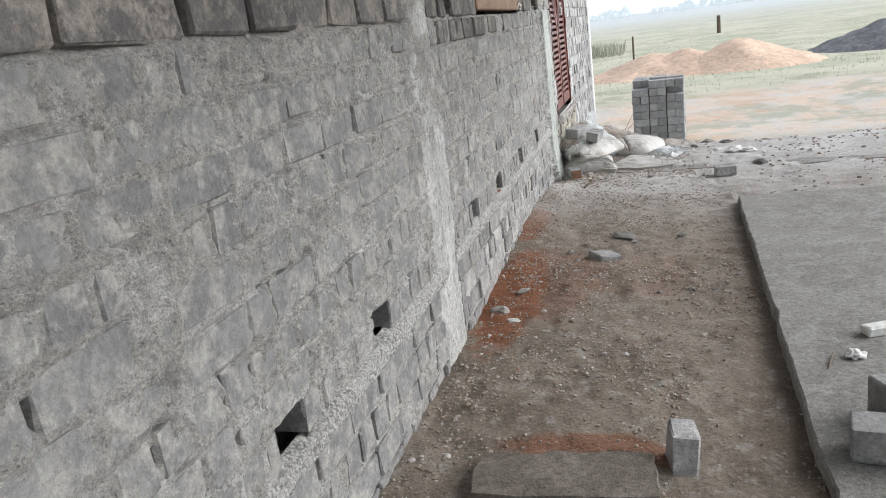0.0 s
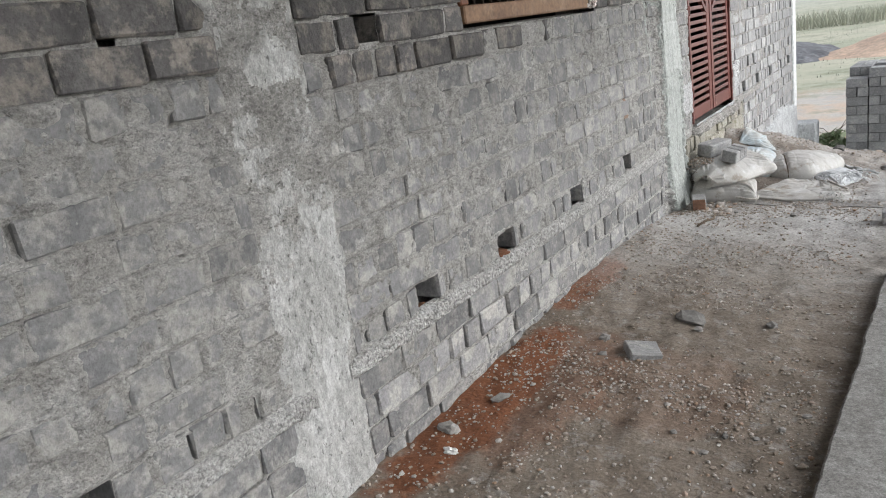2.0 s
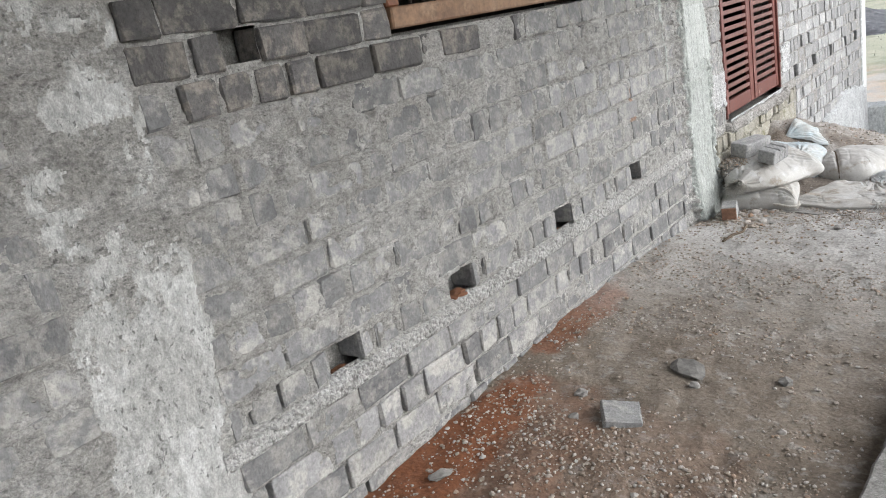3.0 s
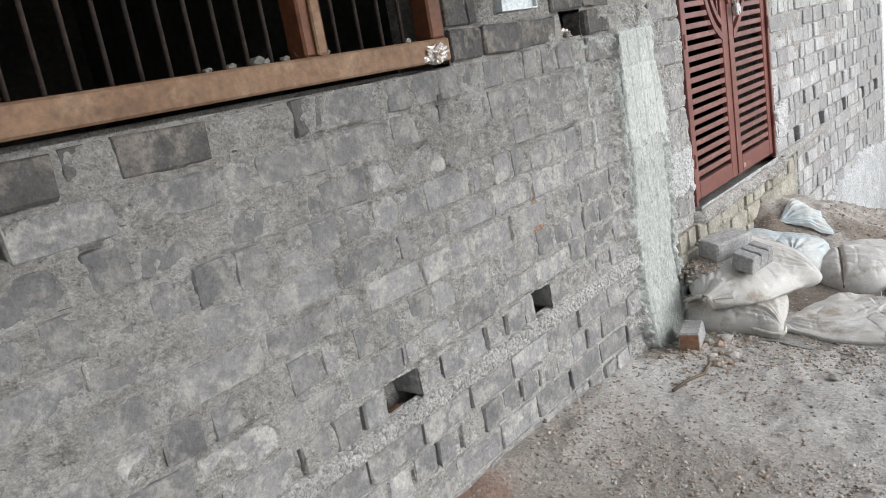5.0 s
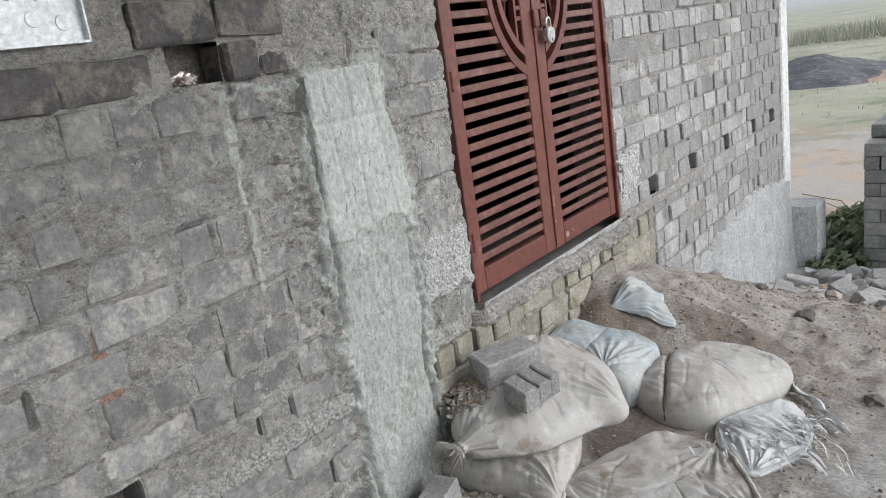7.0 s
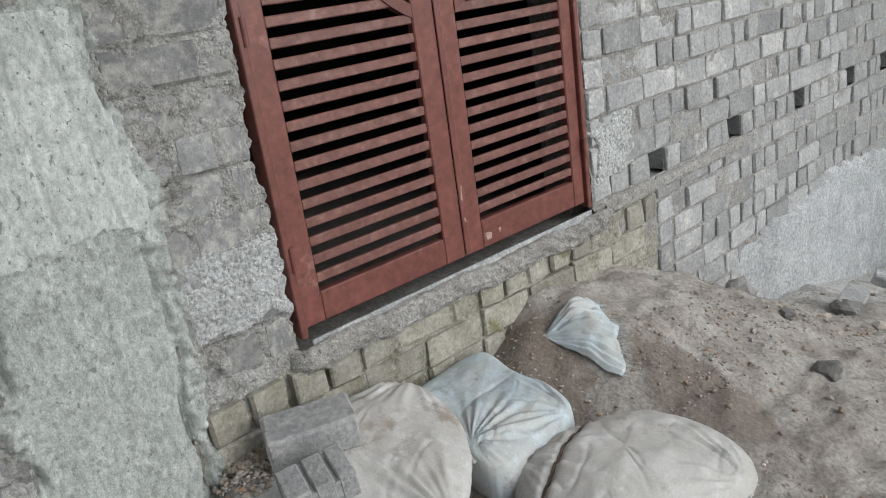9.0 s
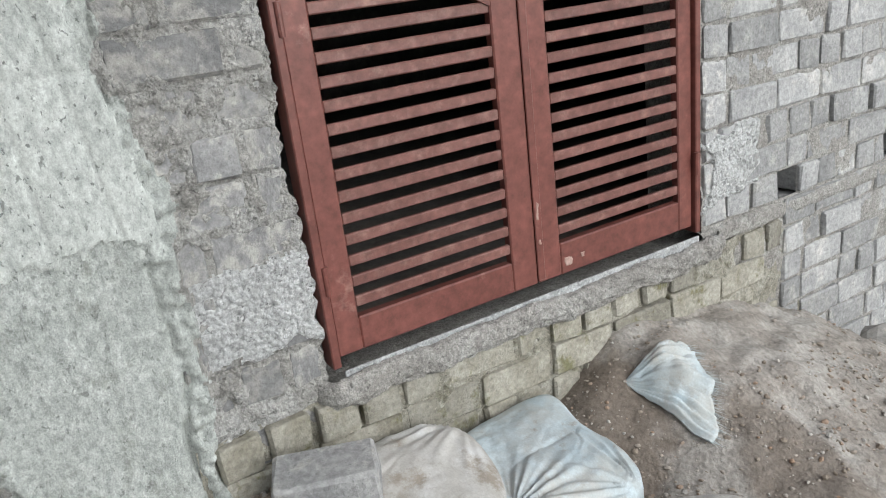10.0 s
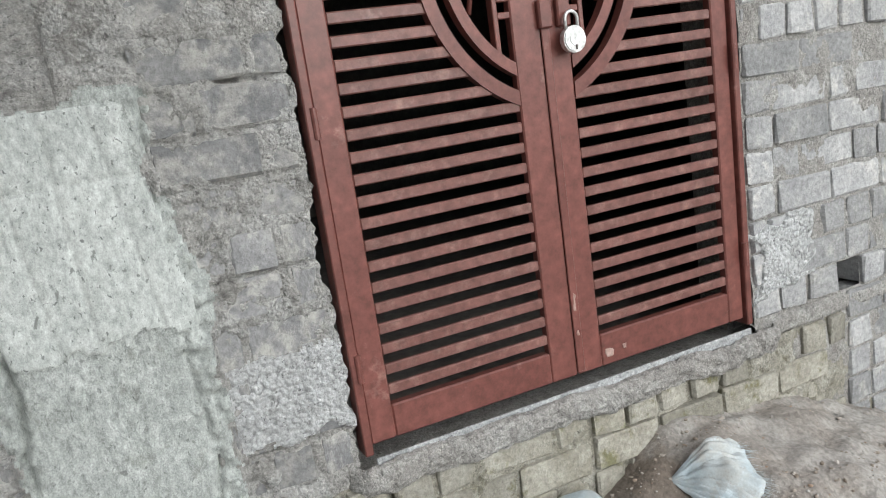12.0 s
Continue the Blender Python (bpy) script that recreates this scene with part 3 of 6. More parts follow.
def place_bricks(parent, rows, sets, near, most=300, name="brick"):
    """rows: (a, b, z0, proud, is_head, tilt). Bricks inside the stretch near are parts, the rest one joined part."""
    rest, count = [], 0
    rnd = random.Random(3)
    for a, b, z0, proud, is_head, tilt in rows:
        me = rnd.choice(sets[1] if is_head else sets[0])
        fit_y = (b - a) / (0.102 if is_head else 0.222)
        m = Matrix.Translation((FACE - 0.055 + proud, (a + b) / 2, z0 + PITCH / 2)) @ Euler((radians(tilt), 0, radians(rnd.uniform(-1.2, 1.2)))).to_matrix().to_4x4() @ Matrix.Diagonal((1, fit_y, 1, 1))
        if near[0] <= (a + b) / 2 <= near[1] and near[2] <= z0 <= near[3] and count < most:
            ob = new(name, me)
            ob.matrix_world = m
            ob.parent = parent
            count += 1
        else:
            rest.append((me, m))
    if rest:
        tagged(join_meshes("far_bricks", rest, sets[0][0].materials[0], parent), kind="stuff")


HOLES = [(1.36, 1.51), (2.01, 2.16), (3.41, 3.555), (4.02, 4.17), (4.80, 4.945), (5.575, 5.69)]


def skin(name, y0, y1, z0, z1, step_, level, cut, mat, parent):
    ny, nz = int((y1 - y0) / step_) + 1, int((z1 - z0) / step_) + 1
    Y, Z = np.meshgrid(np.linspace(y0, y1, ny), np.linspace(z0, z1, nz), indexing="ij")
    X = FACE + level(Y, Z)
    yc, zc = (Y[:-1, :-1] + Y[1:, 1:]) / 2, (Z[:-1, :-1] + Z[1:, 1:]) / 2
    keep = np.ones(yc.shape, bool)
    for a, b, c, d in cut:
        keep &= ~((yc > a) & (yc < b) & (zc > c) & (zc < d))
    return sheet(name, np.stack([X, Y, Z], -1), keep, mat, parent)


# the smeared house wall, from behind the start to the door
wall_west = empty("wall_west", "grey cement brick wall smeared with mortar, bricks showing through", "wall", kind="structure")
tagged(mesh_object("wall_plain", boxed(CORE, FACE, -3.2, 0.28, -0.4, TOP), M_MORTAR, None), "plain mortar-covered wall behind the start of the walk", "wall", kind="structure")
bm = bmesh.new()
for a, b, c in ((0.28, WIN[0] - 0.005, 1.99), (WIN[1] + 0.005, DOOR[0] - 0.02, 1.99), (WIN[0] - 0.005, WIN[1] + 0.005, WIN[3]), (DOOR[0] - 0.02, DOOR[1] + 0.01, DOOR[3] + 0.02), (DOOR[1] + 0.01, WALL_END, 2.24)):
    add_box(bm, CORE, FACE, a, b, c, TOP)
tagged(mesh_object("wall_upper", bm, M_MORTAR_CLEAN), "upper part of the grey house wall", "wall", kind="structure")


rnd = random.Random(11)
rows = []
skips = [COL1, COL2]
for k in range(-5, 15):
    z0 = ROW0 + k * PITCH
    if k < 0:
        z0 -= 0.056
    sk = list(skips)
    if k == 0:
        sk += HOLES
    if z0 > 1.36:
        sk += [(WIN[0] - 0.003, WIN[1] + 0.003)]
    if 1.37 < z0 < 1.40:
        sk += [(3.30, 3.43), (6.01, 6.165)]
    if 1.48 < z0 < 1.70:
        sk += [(5.50, 5.93)]
    header = k in (-4, -2, 0, 2, 5, 8)
    if k in (8,):
        header = True
    for a, b, is_head in lay(0.3, DOOR[0] - 0.03, sk, header, rnd):
        mid = (a + b) / 2
        z = z0 + float(rise(mid))
        if (z0 > 1.36 and mid < 6.6) or (z0 > 1.26 and 3.15 < mid < 4.75):
            proud = rnd.uniform(-0.006, 0.014)
        elif k < 0:
            proud = rnd.uniform(-0.007, 0.005)
        else:
            proud = rnd.uniform(-0.006, 0.0025)
        rows.append((a, b, z, proud, is_head, rnd.uniform(-0.7, 0.7)))
west_rows = rows


def edge_distance(Y, Z):
    """Distance from the nearest brick edge, inside the bricks; 0 in the joints."""
    D = np.zeros(Y.shape)
    ys, zs = Y[:, Y.shape[1] // 2], Z[0]
    for a, b, z0, proud, is_head, tilt in west_rows:
        i0, i1 = np.searchsorted(ys, (a, b))
        j0, j1 = np.searchsorted(zs, (z0 + 0.006, z0 + PITCH - 0.006))
        if i1 > i0 and j1 > j0:
            yy, zz = Y[i0:i1, j0:j1], Z[i0:i1, j0:j1]
            D[i0:i1, j0:j1] = np.minimum(np.minimum(yy - a, b - yy), np.minimum(zz - z0 - 0.006, z0 + PITCH - 0.006 - zz))
    return D


def head_gaps(Y, Z):
    """1 where an upright joint was left empty: many in the lowest courses, a few higher up."""
    G = np.zeros(Y.shape)
    ys, zs = Y[:, Y.shape[1] // 2], Z[0]
    rs = random.Random(19)
    for r, s in zip(west_rows, west_rows[1:]):
        if s[0] < r[1] or s[0] - r[1] > 0.03:
            continue
        low = r[2] < ROW0 + 0.06
        if rs.random() > (0.62 if low else 0.05) or r[0] < 1.2 or r[0] > 6.3:
            continue
        mid, half = (r[1] + s[0]) / 2, rs.uniform(0.006, 0.010)
        z0, z1 = r[2] + rs.uniform(0.004, 0.03), r[2] + PITCH - rs.uniform(0.008, 0.03)
        i0, i1 = np.searchsorted(ys, (mid - half, mid + half))
        j0, j1 = np.searchsorted(zs, (z0, z1))
        G[i0:i1, j0:j1] = 1
    return G


def ease(v, a, b):
    t = np.clip((v - a) / (b - a), 0, 1)
    return t * t * (3 - 2 * t)


def between(Y, a, b, soft):
    return ease(Y, a - soft, a + soft) * (1 - ease(Y, b - soft, b + soft))


def wander(Z, seed, size, freq=5.0):
    return size * fbm(Z * freq, Z * 0 + seed, 5, 0.6)


def left_level(Y, Z):
    zz = Z - rise(Y)
    clumps = 0.011 * fbm(Y * 34, Z * 34, 4, 0.6, shift=2.0)
    D = edge_distance(Y, Z)
    open_joint = np.clip(fbm(Y * 8.0, Z * 10.0, 3, 0.6, shift=6.0) * 8 - 1.9, 0, 1) * (0.35 + 0.65 * (fbm(Y * 1.1, Z * 1.6, 2, shift=2.5) > -0.05))
    smear = -0.0048 - 0.0004 * (1 - ease(Y, 2.3, 2.8)) + 0.016 * fbm(Y * 8.5, Z * 8.5, 5, 0.62) + clumps - 0.0015 * ease(Y, 6.7, 6.9)
    smear = smear + 0.0062 * np.exp(-((D / 0.011) ** 2)) * (1 - open_joint)
    smear = smear - 0.020 * open_joint * np.exp(-((D / 0.0045) ** 2))
    ph = np.mod((zz - ROW0) / PITCH, 1)
    bed = np.exp(-((np.minimum(ph, 1 - ph) * PITCH / 0.0050) ** 2))
    smear = smear - 0.013 * bed * np.clip(fbm(Y * 2.2, Z * 9, 3, shift=13.0) * 8 + 0.35, 0, 1)
    upper = np.clip((zz - 1.375 + 0.104 * between(Y, 3.15, 4.75, 0.02)) / 0.012, 0, 1) * (1 - between(Y, 5.50, 5.93, 0.01) * (Z > 1.5)) * (Y < 6.6)
    clean = -0.015 + 0.024 * fbm(Y * 12, Z * 12, 4, shift=4.0)
    clean = clean + 0.013 * (zz < 1.375) * ease(Y, 3.9, 4.2) + 0.005 * ease(Y, 2.9, 3.2)
    lower = np.clip((0.395 - zz) / 0.012, 0, 1)
    base = -0.007 + 0.014 * fbm(Y * 9, Z * 9, 4, shift=1.0) + 0.5 * clumps
    x = (smear * (1 - upper) + clean * upper) * (1 - lower) + base * lower
    c1 = between(Y, COL1[0] + wander(Z, 1.3, 0.14), COL1[1] + wander(Z, 8.3, 0.07), 0.03)
    x = x * (1 - c1) + c1 * (0.007 + 0.010 * fbm(Y * 7, Z * 5, 5, 0.6, shift=3.0) + 0.6 * clumps)
    c2 = between(Y, COL2[0] + wander(Z, 3.1, 0.09, 9.0), COL2[1] + wander(Z, 5.9, 0.06) + 0.05 * (1 - ease(Z, 0.85, 1.3)), 0.012) * (1 - ease(Z, 1.40, 1.44))
    flare = 0.05 * np.clip((0.5 - Z) / 0.5, 0, 1) ** 2
    body = 0.015 + flare + 0.008 * fbm(Y * 7, Z * 4, 5, 0.5, shift=7.0) + 0.3 * clumps
    body = body - 0.042 * np.exp(-(((Y - 6.392 - wander(Z, 2.2, 0.05, 7.0)) / 0.0075) ** 2)) * ease(fbm(Z * 5, Z * 0 + 6.6, 3), -0.35, -0.1)
    body = body - 0.036 * np.exp(-(((Y - 6.738 - wander(Z, 7.2, 0.06, 6.0)) / 0.007) ** 2)) * ease(fbm(Z * 4, Z * 0 + 9.6, 3), -0.3, -0.05) - 0.004 * np.clip(fbm(Y * 34, Z * 5, 3, shift=4.4) * 5 - 0.8, 0, 1)
    x = x * (1 - c2) + c2 * body
    crust = between(Y, 6.22, 6.41, 0.05) + between(Y, 6.72, 6.86, 0.04)
    x = x + crust * (0.004 + 0.032 * fbm(Y * 42, Z * 42, 3, 0.6, shift=5.5)) * (Z < 1.42)
    gaps = head_gaps(Y, Z) * (1 - c1) * (1 - c2)
    x = np.where(gaps > 0.5, -0.045, x)
    pl = plaster_mask(Y, Z)
    x = x * (1 - pl) + pl * (0.024 + 0.003 * fbm(Y * 8, Z * 6, 4) - 0.007 * sum(np.exp(-(((Y - q + s * (Z - 1.2)) / 0.0035) ** 2)) for q, s in ((6.47, 0.09), (6.56, 0.03), (6.665, 0.12))) - 0.006 * np.exp(-(((Z - 1.26) / 0.005) ** 2)))
    rc = rough_mask(Y, Z)
    x = x + 0.003 * run_mask(Y, Z) * (Y < 6.38)
    lumpy = between(Y, 6.28, 6.76, 0.03) * ease(Z, 1.40, 1.43)
    x = x + lumpy * (0.008 + 0.026 * fbm(Y * 18, Z * 18, 4, 0.6, shift=9.0))
    x = x * (1 - rc) + rc * (0.006 + 0.014 * fbm(Y * 40, Z * 40, 4, 0.7))
    return x


def plaster_mask(Y, Z):
    w = 0.06 * fbm(Y * 9, Z * 9, 5, 0.6, shift=11.0)
    return between(Y, 6.40 + w * 0.3, 6.715 + w * 0.8 + 0.06 * (1 - ease(Z, 0.9, 1.35)), 0.006) * between(Z, 0.92 + w * 2.0, 1.405 + w * 0.3, 0.008)


def run_mask(Y, Z):
    w = wander(Z, 12.7, 0.03, 4.0)
    wide = 0.012 + 0.020 * fbm(Z * 11, Y * 4, 4, shift=3.3)
    line = (np.abs(Y - 6.135 - w) < wide) & (Z > 0.74) & (Z < 1.395)
    cap = (np.abs(Z - 1.385 - 0.02 * fbm(Y * 12, Z * 3, 4)) < 0.016 + 0.02 * fbm(Y * 15, Z * 15, 4)) & (Y > 6.12) & (Y < 6.40)
    return (line | cap).astype(float)


def rough_mask(Y, Z):
    w = 0.05 * fbm(Y * 14, Z * 14, 5, 0.6, shift=15.0)
    return between(Y, 6.80 + w, 7.2, 0.008) * between(Z, 0.60 + w, 0.81 + w, 0.008)


def left_region(Y, Z):
    """0 mortar, 1 first column, 2 second column, 3 plaster, 4 roughcast, 5 run of slurry."""
    out = np.zeros(Y.shape, int)
    speck = 0.20 * fbm(Y * 9, Z * 9, 5, 0.7, shift=21.0)
    out[between(Y, COL1[0] - 0.10 * ease(-Z, -0.7, -0.1) + wander(Z, 1.3, 0.14) + speck, COL1[1] + wander(Z, 8.3, 0.07) + 0.4 * speck, 0.001) > 0.5] = 1
    torn = fbm(Y * 7, Z * 7, 5, 0.68, shift=31.0)
    out[(out == 1) & (torn < -0.30 + 0.34 * ease(Z, 0.35, 1.1))] = 0
    out[between(Y, COL2[0] + wander(Z, 3.1, 0.09, 9.0) + 0.3 * speck, COL2[1] + wander(Z, 5.9, 0.06) + 0.05 * (1 - ease(Z, 0.85, 1.3)) + 0.3 * speck, 0.001) * (Z < 1.42 + 0.3 * speck) > 0.5] = 2
    out[plaster_mask(Y, Z) > 0.5] = 3
    out[rough_mask(Y, Z) > 0.5] = 4
    out[run_mask(Y, Z) > 0.5] = 5
    out[(np.abs(Y - STAIN[0] - 0.03 * fbm(Z * 9, Y * 9, 4)) < STAIN[3] * (0.75 + 1.9 * fbm(Y * 22, Z * 14, 4, 0.65))) & (Z > STAIN[1]) & (Z < STAIN[2])] = 6
    return out


cuts = [(a, b, ROW0 + float(rise(a)) - 0.004, ROW0 + float(rise(a)) + PITCH - 0.004) for a, b in HOLES]
cuts += [(6.01, 6.165, 1.415, 1.515), (3.30, 3.43, 1.395, 1.49), (2.41, 2.46, 1.37, 1.49), (WIN[0], WIN[1], WIN[2] - 0.018, 3.0)]
STEP = 0.0064
ny, nz = int((DOOR[0] - 0.004 - 0.28) / STEP) + 1, int(2.1 / STEP) + 1
Y, Z = np.meshgrid(np.linspace(0.28, DOOR[0] - 0.004, ny), np.linspace(-0.1, 2.0, nz), indexing="ij")
EDGE = DOOR[0] - 0.012 + np.minimum(0.06 * fbm(Z * 13, Z * 0 + 4.4, 5, 0.65), 0.010)
Y = np.where(Y > 6.92, 6.92 + (Y - 6.92) * (EDGE - 6.92) / (DOOR[0] - 0.004 - 6.92), Y)
X = FACE + left_level(Y, Z)
X[-1] -= 0.05
CO = np.stack([X, Y, Z], -1)
yc, zc = (Y[:-1, :-1] + Y[1:, 1:]) / 2, (Z[:-1, :-1] + Z[1:, 1:]) / 2
keep = np.ones(yc.shape, bool)
for a, b, c, d in cuts:
    keep &= ~((yc > a) & (yc < b) & (zc > c) & (zc < d))
region = left_region(yc, zc)
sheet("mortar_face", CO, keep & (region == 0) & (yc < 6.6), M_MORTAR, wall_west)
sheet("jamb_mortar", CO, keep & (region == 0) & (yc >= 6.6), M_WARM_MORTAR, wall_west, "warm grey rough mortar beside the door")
column_1 = sheet("column_1", CO, keep & (region == 1), M_CONCRETE)
tagged(column_1, "pale rough concrete column set flush into the brick wall", "column", kind="structure")
column_2 = sheet("column_2", CO, keep & (region == 2), M_COLUMN_ROUGH)
tagged(column_2, "pale streaked concrete column beside the door", "column", kind="structure")
sheet("plaster_patch", CO, keep & (region == 3), M_PLASTER, column_2, "smooth whitish plaster patch")
sheet("earth_stain", CO, keep & (region == 6), M_RED_STAIN, wall_west, "faint reddish earth stain")
sheet("slurry_run", CO, keep & (region == 5), M_COLUMN_ROUGH, wall_west, "pale dried cement run")
sheet("roughcast_patch", CO, keep & (region == 4), M_ROUGHCAST, wall_west, "rough whitish concrete patch")


def is_bare(r):
    """Courses left clean of mortar, high up and under the window."""
    return (r[2] >= 1.34 and r[0] <= 6.6) or (r[2] >= 1.25 and 3.15 < (r[0] + r[1]) / 2 < 4.75)


place_bricks(wall_west, [r for r in west_rows if not is_bare(r)], meshes_for(M_BRICK, "brick"), (2.6, 7.1, 0.0, 1.6), 240)
place_bricks(wall_west, [r for r in west_rows if is_bare(r)], meshes_for(M_BRICK_DARK, "bare_brick"), (1.3, 7.1, 0.0, 1.6), 60)

# pebbly bedding strip under the putlog holes
def strip(name, y0, y1, za, zb, out, mat, parent, skip=()):
    ny, nz = int((y1 - y0) / 0.011), 8
    Y, T = np.meshgrid(np.linspace(y0, y1, ny), np.linspace(0, 1, nz), indexing="ij")
    wav = 0.010 * fbm(Y * 5, Y * 0 + 2.0, 4) * (1 - 2 * T)
    Z = za + (zb - za) * T + wav + rise(Y)
    prof = np.where((T < 0.01) | (T > 0.99), -0.03, 1.0)
    X = FACE + np.where(prof < 0, -0.03, out + 0.010 * fbm(Y * 30, Z * 30, 3) - 0.006 * (2 * T - 1) ** 2)
    keep = np.ones((ny - 1, nz - 1), bool)
    yc = (Y[:-1, :-1] + Y[1:, 1:]) / 2
    for a, b in skip:
        keep &= ~((yc > a) & (yc < b))
    return sheet(name, np.stack([X, Y, Z], -1), keep, mat, parent)


strip("bedding_strip", 0.3, COL2[0], 0.375, 0.452, 0.015, M_BEDDING, wall_west, [(COL1[0] + 0.09, COL1[1] - 0.05)])



def ragged_patch(name, y0, y1, z0, z1, face, rag, mat, parent, seed, bumpy=0.004, cell=0.010, frequency=12.0):
    """A plaster patch with a torn outline, a few millimetres proud."""
    ny, nz = max(int((y1 - y0) / cell), 6), max(int((z1 - z0) / cell), 6)
    S, T = np.meshgrid(np.linspace(0, 1, ny), np.linspace(0, 1, nz), indexing="ij")
    Y = y0 + (y1 - y0) * S + rag * fbm(T * (z1 - z0) * frequency + seed, S * 2 + seed, 4) * np.abs(2 * S - 1)
    Z = z0 + (z1 - z0) * T + rag * fbm(S * (y1 - y0) * frequency + seed, T * 2 + 3.7 + seed, 4) * np.abs(2 * T - 1)
    rim = np.clip(np.minimum(np.minimum(S * (ny - 1), (1 - S) * (ny - 1)), np.minimum(T * (nz - 1), (1 - T) * (nz - 1))), 0, 1)
    X = face + bumpy * fbm(Y * 25, Z * 25, 4, 0.6, shift=seed) * 2
    X = X * rim + (face - 0.03) * (1 - rim)
    return sheet(name, np.stack([X, Y, Z], -1), np.ones((ny - 1, nz - 1), bool), mat, parent)


# ---- door sill with mossy bricks ----
sill_rows = []
rnd = random.Random(5)
door_sill = empty("door_sill", "rough concrete door sill on mossy yellowish bricks", "sill", kind="structure")
for k, z0 in enumerate((0.385 - 0.03, 0.285 - 0.03, 0.185 - 0.03, 0.085 - 0.03)):
    for a, b, is_head in lay(COL2[1] + 0.02, 8.75, [], k % 2 == 0, rnd, 0.016):
        sill_rows.append((a, b, z0 - 0.03, 0.02 - 0.022 * min(max((a - 8.1) / 0.6, 0), 1) + rnd.uniform(-0.014, 0.008), is_head, rnd.uniform(-1.5, 1.5)))
place_bricks(door_sill, sill_rows, meshes_for(M_MOSS_BRICK, "mossy_brick"), (6.0, 9.0, 0.0, 0.5))
ny, nz = 320, 72
Y, Z = np.meshgrid(np.linspace(COL2[1] - 0.02, 9.5, ny), np.linspace(-0.1, 0.43, nz), indexing="ij")
X = FACE + 0.001 - 0.014 * np.clip((Y - 8.1) / 0.7, 0, 1) + 0.030 * fbm(Y * 9, Z * 9, 5, 0.6, shift=3.0)
yc, zc = (Y[:-1, :-1] + Y[1:, 1:]) / 2, (Z[:-1, :-1] + Z[1:, 1:]) / 2
sheet("sill_mortar", np.stack([X, Y, Z], -1), yc < 8.95 + 1.1 * fbm(yc * 5, zc * 6, 5, 0.65, shift=2.0), M_BRICK_MOSS, door_sill)
prof = np.array([(FACE + 0.012, 0.395), (FACE + 0.034, 0.405), (FACE + 0.044, 0.43), (FACE + 0.042, 0.46), (FACE + 0.034, 0.474), (FACE + 0.018, 0.478), (FACE + 0.004, 0.445), (BACK, 0.435)])
ny = 220
ysill = np.linspace(DOOR[0] - 0.06, DOOR[1] + 0.10, ny)
tt = np.interp(np.linspace(0, 7, 57), np.arange(8), np.arange(8))
PX, PZ = np.interp(tt, np.arange(8), prof[:, 0]), np.interp(tt, np.arange(8), prof[:, 1])
YS, PXX = np.meshgrid(ysill, PX, indexing="ij")
PZZ = np.repeat(PZ[None, :], ny, 0)
fall = np.clip((PXX - (FACE - 0.05)) / 0.06, 0, 1)
PXX = PXX + fall * (0.022 * fbm(YS * 14, PZZ * 18 + PXX * 9, 5, 0.65) + 0.014 * fbm(YS * 45, PZZ * 60 + PXX * 40, 3))
PZZ = PZZ + fall * 0.020 * fbm(YS * 9, PXX * 12 + 3, 5, 0.65) - 0.02 * fall * np.clip(fbm(YS * 4, YS * 0 + 2, 4) * 2, 0, 1)
ends = np.clip(np.minimum(YS - ysill[0], ysill[-1] - YS) / 0.05, 0, 1)
PXX = np.where(PXX > FACE - 0.06, PXX - 0.07 * (1 - ends) ** 2, PXX)
sheet("sill_top", np.stack([PXX, YS, PZZ], -1), np.ones((ny - 1, len(PX) - 1), bool), M_MORTAR_CLEAN, door_sill)

# ---- wall beyond the door ----
wall_north = empty("wall_north", "grey cement brick wall with raked joints and putlog holes", "wall", kind="structure")
HOLES_N = [(8.73, 8.84), (9.35, 9.46), (10.0, 10.11), (10.62, 10.73), (11.11, 11.22)]


def right_level(Y, Z):
    return -0.010 + 0.020 * fbm(Y * 9, Z * 9, 5, 0.62) + 0.02 * np.clip(fbm(Y * 3, Z * 3, 3, shift=9.0) - 0.25, 0, 1)


cuts = [(a, b, 0.497, 0.60) for a, b in HOLES_N]
skin("mortar_face", DOOR[1] + 0.01, WALL_END, -1.1, 2.25, 0.010, right_level, cuts, M_MORTAR_CLEAN, wall_north)
rnd = random.Random(23)
rows = []
for k in range(-15, 17):
    z0 = 0.497 + (k) * PITCH
    sk = list(HOLES_N) if k == 0 else []
    if z0 < 0.4:
        sk = sk + [(8.0, 8.77)]
    for a, b, is_head in lay(DOOR[1] + 0.02, WALL_END - 0.01, sk, k % 2 == 0, rnd):
        rows.append((a, b, z0, rnd.uniform(-0.009, 0.006), is_head, rnd.uniform(-1.3, 1.3)))
place_bricks(wall_north, rows, meshes_for(M_BRICK_PALE, "pale_brick"), (8.3, 10.6, -0.3, 1.7))
strip("mortar_ledge", 8.35, 9.5, 0.375, 0.44, 0.004, M_MORTAR_CLEAN, wall_north)
ragged_patch("white_patch", 8.365, 8.60, 0.56, 0.80, FACE + 0.007, 0.10, M_ROUGHCAST, wall_north, 7.0, 0.007)
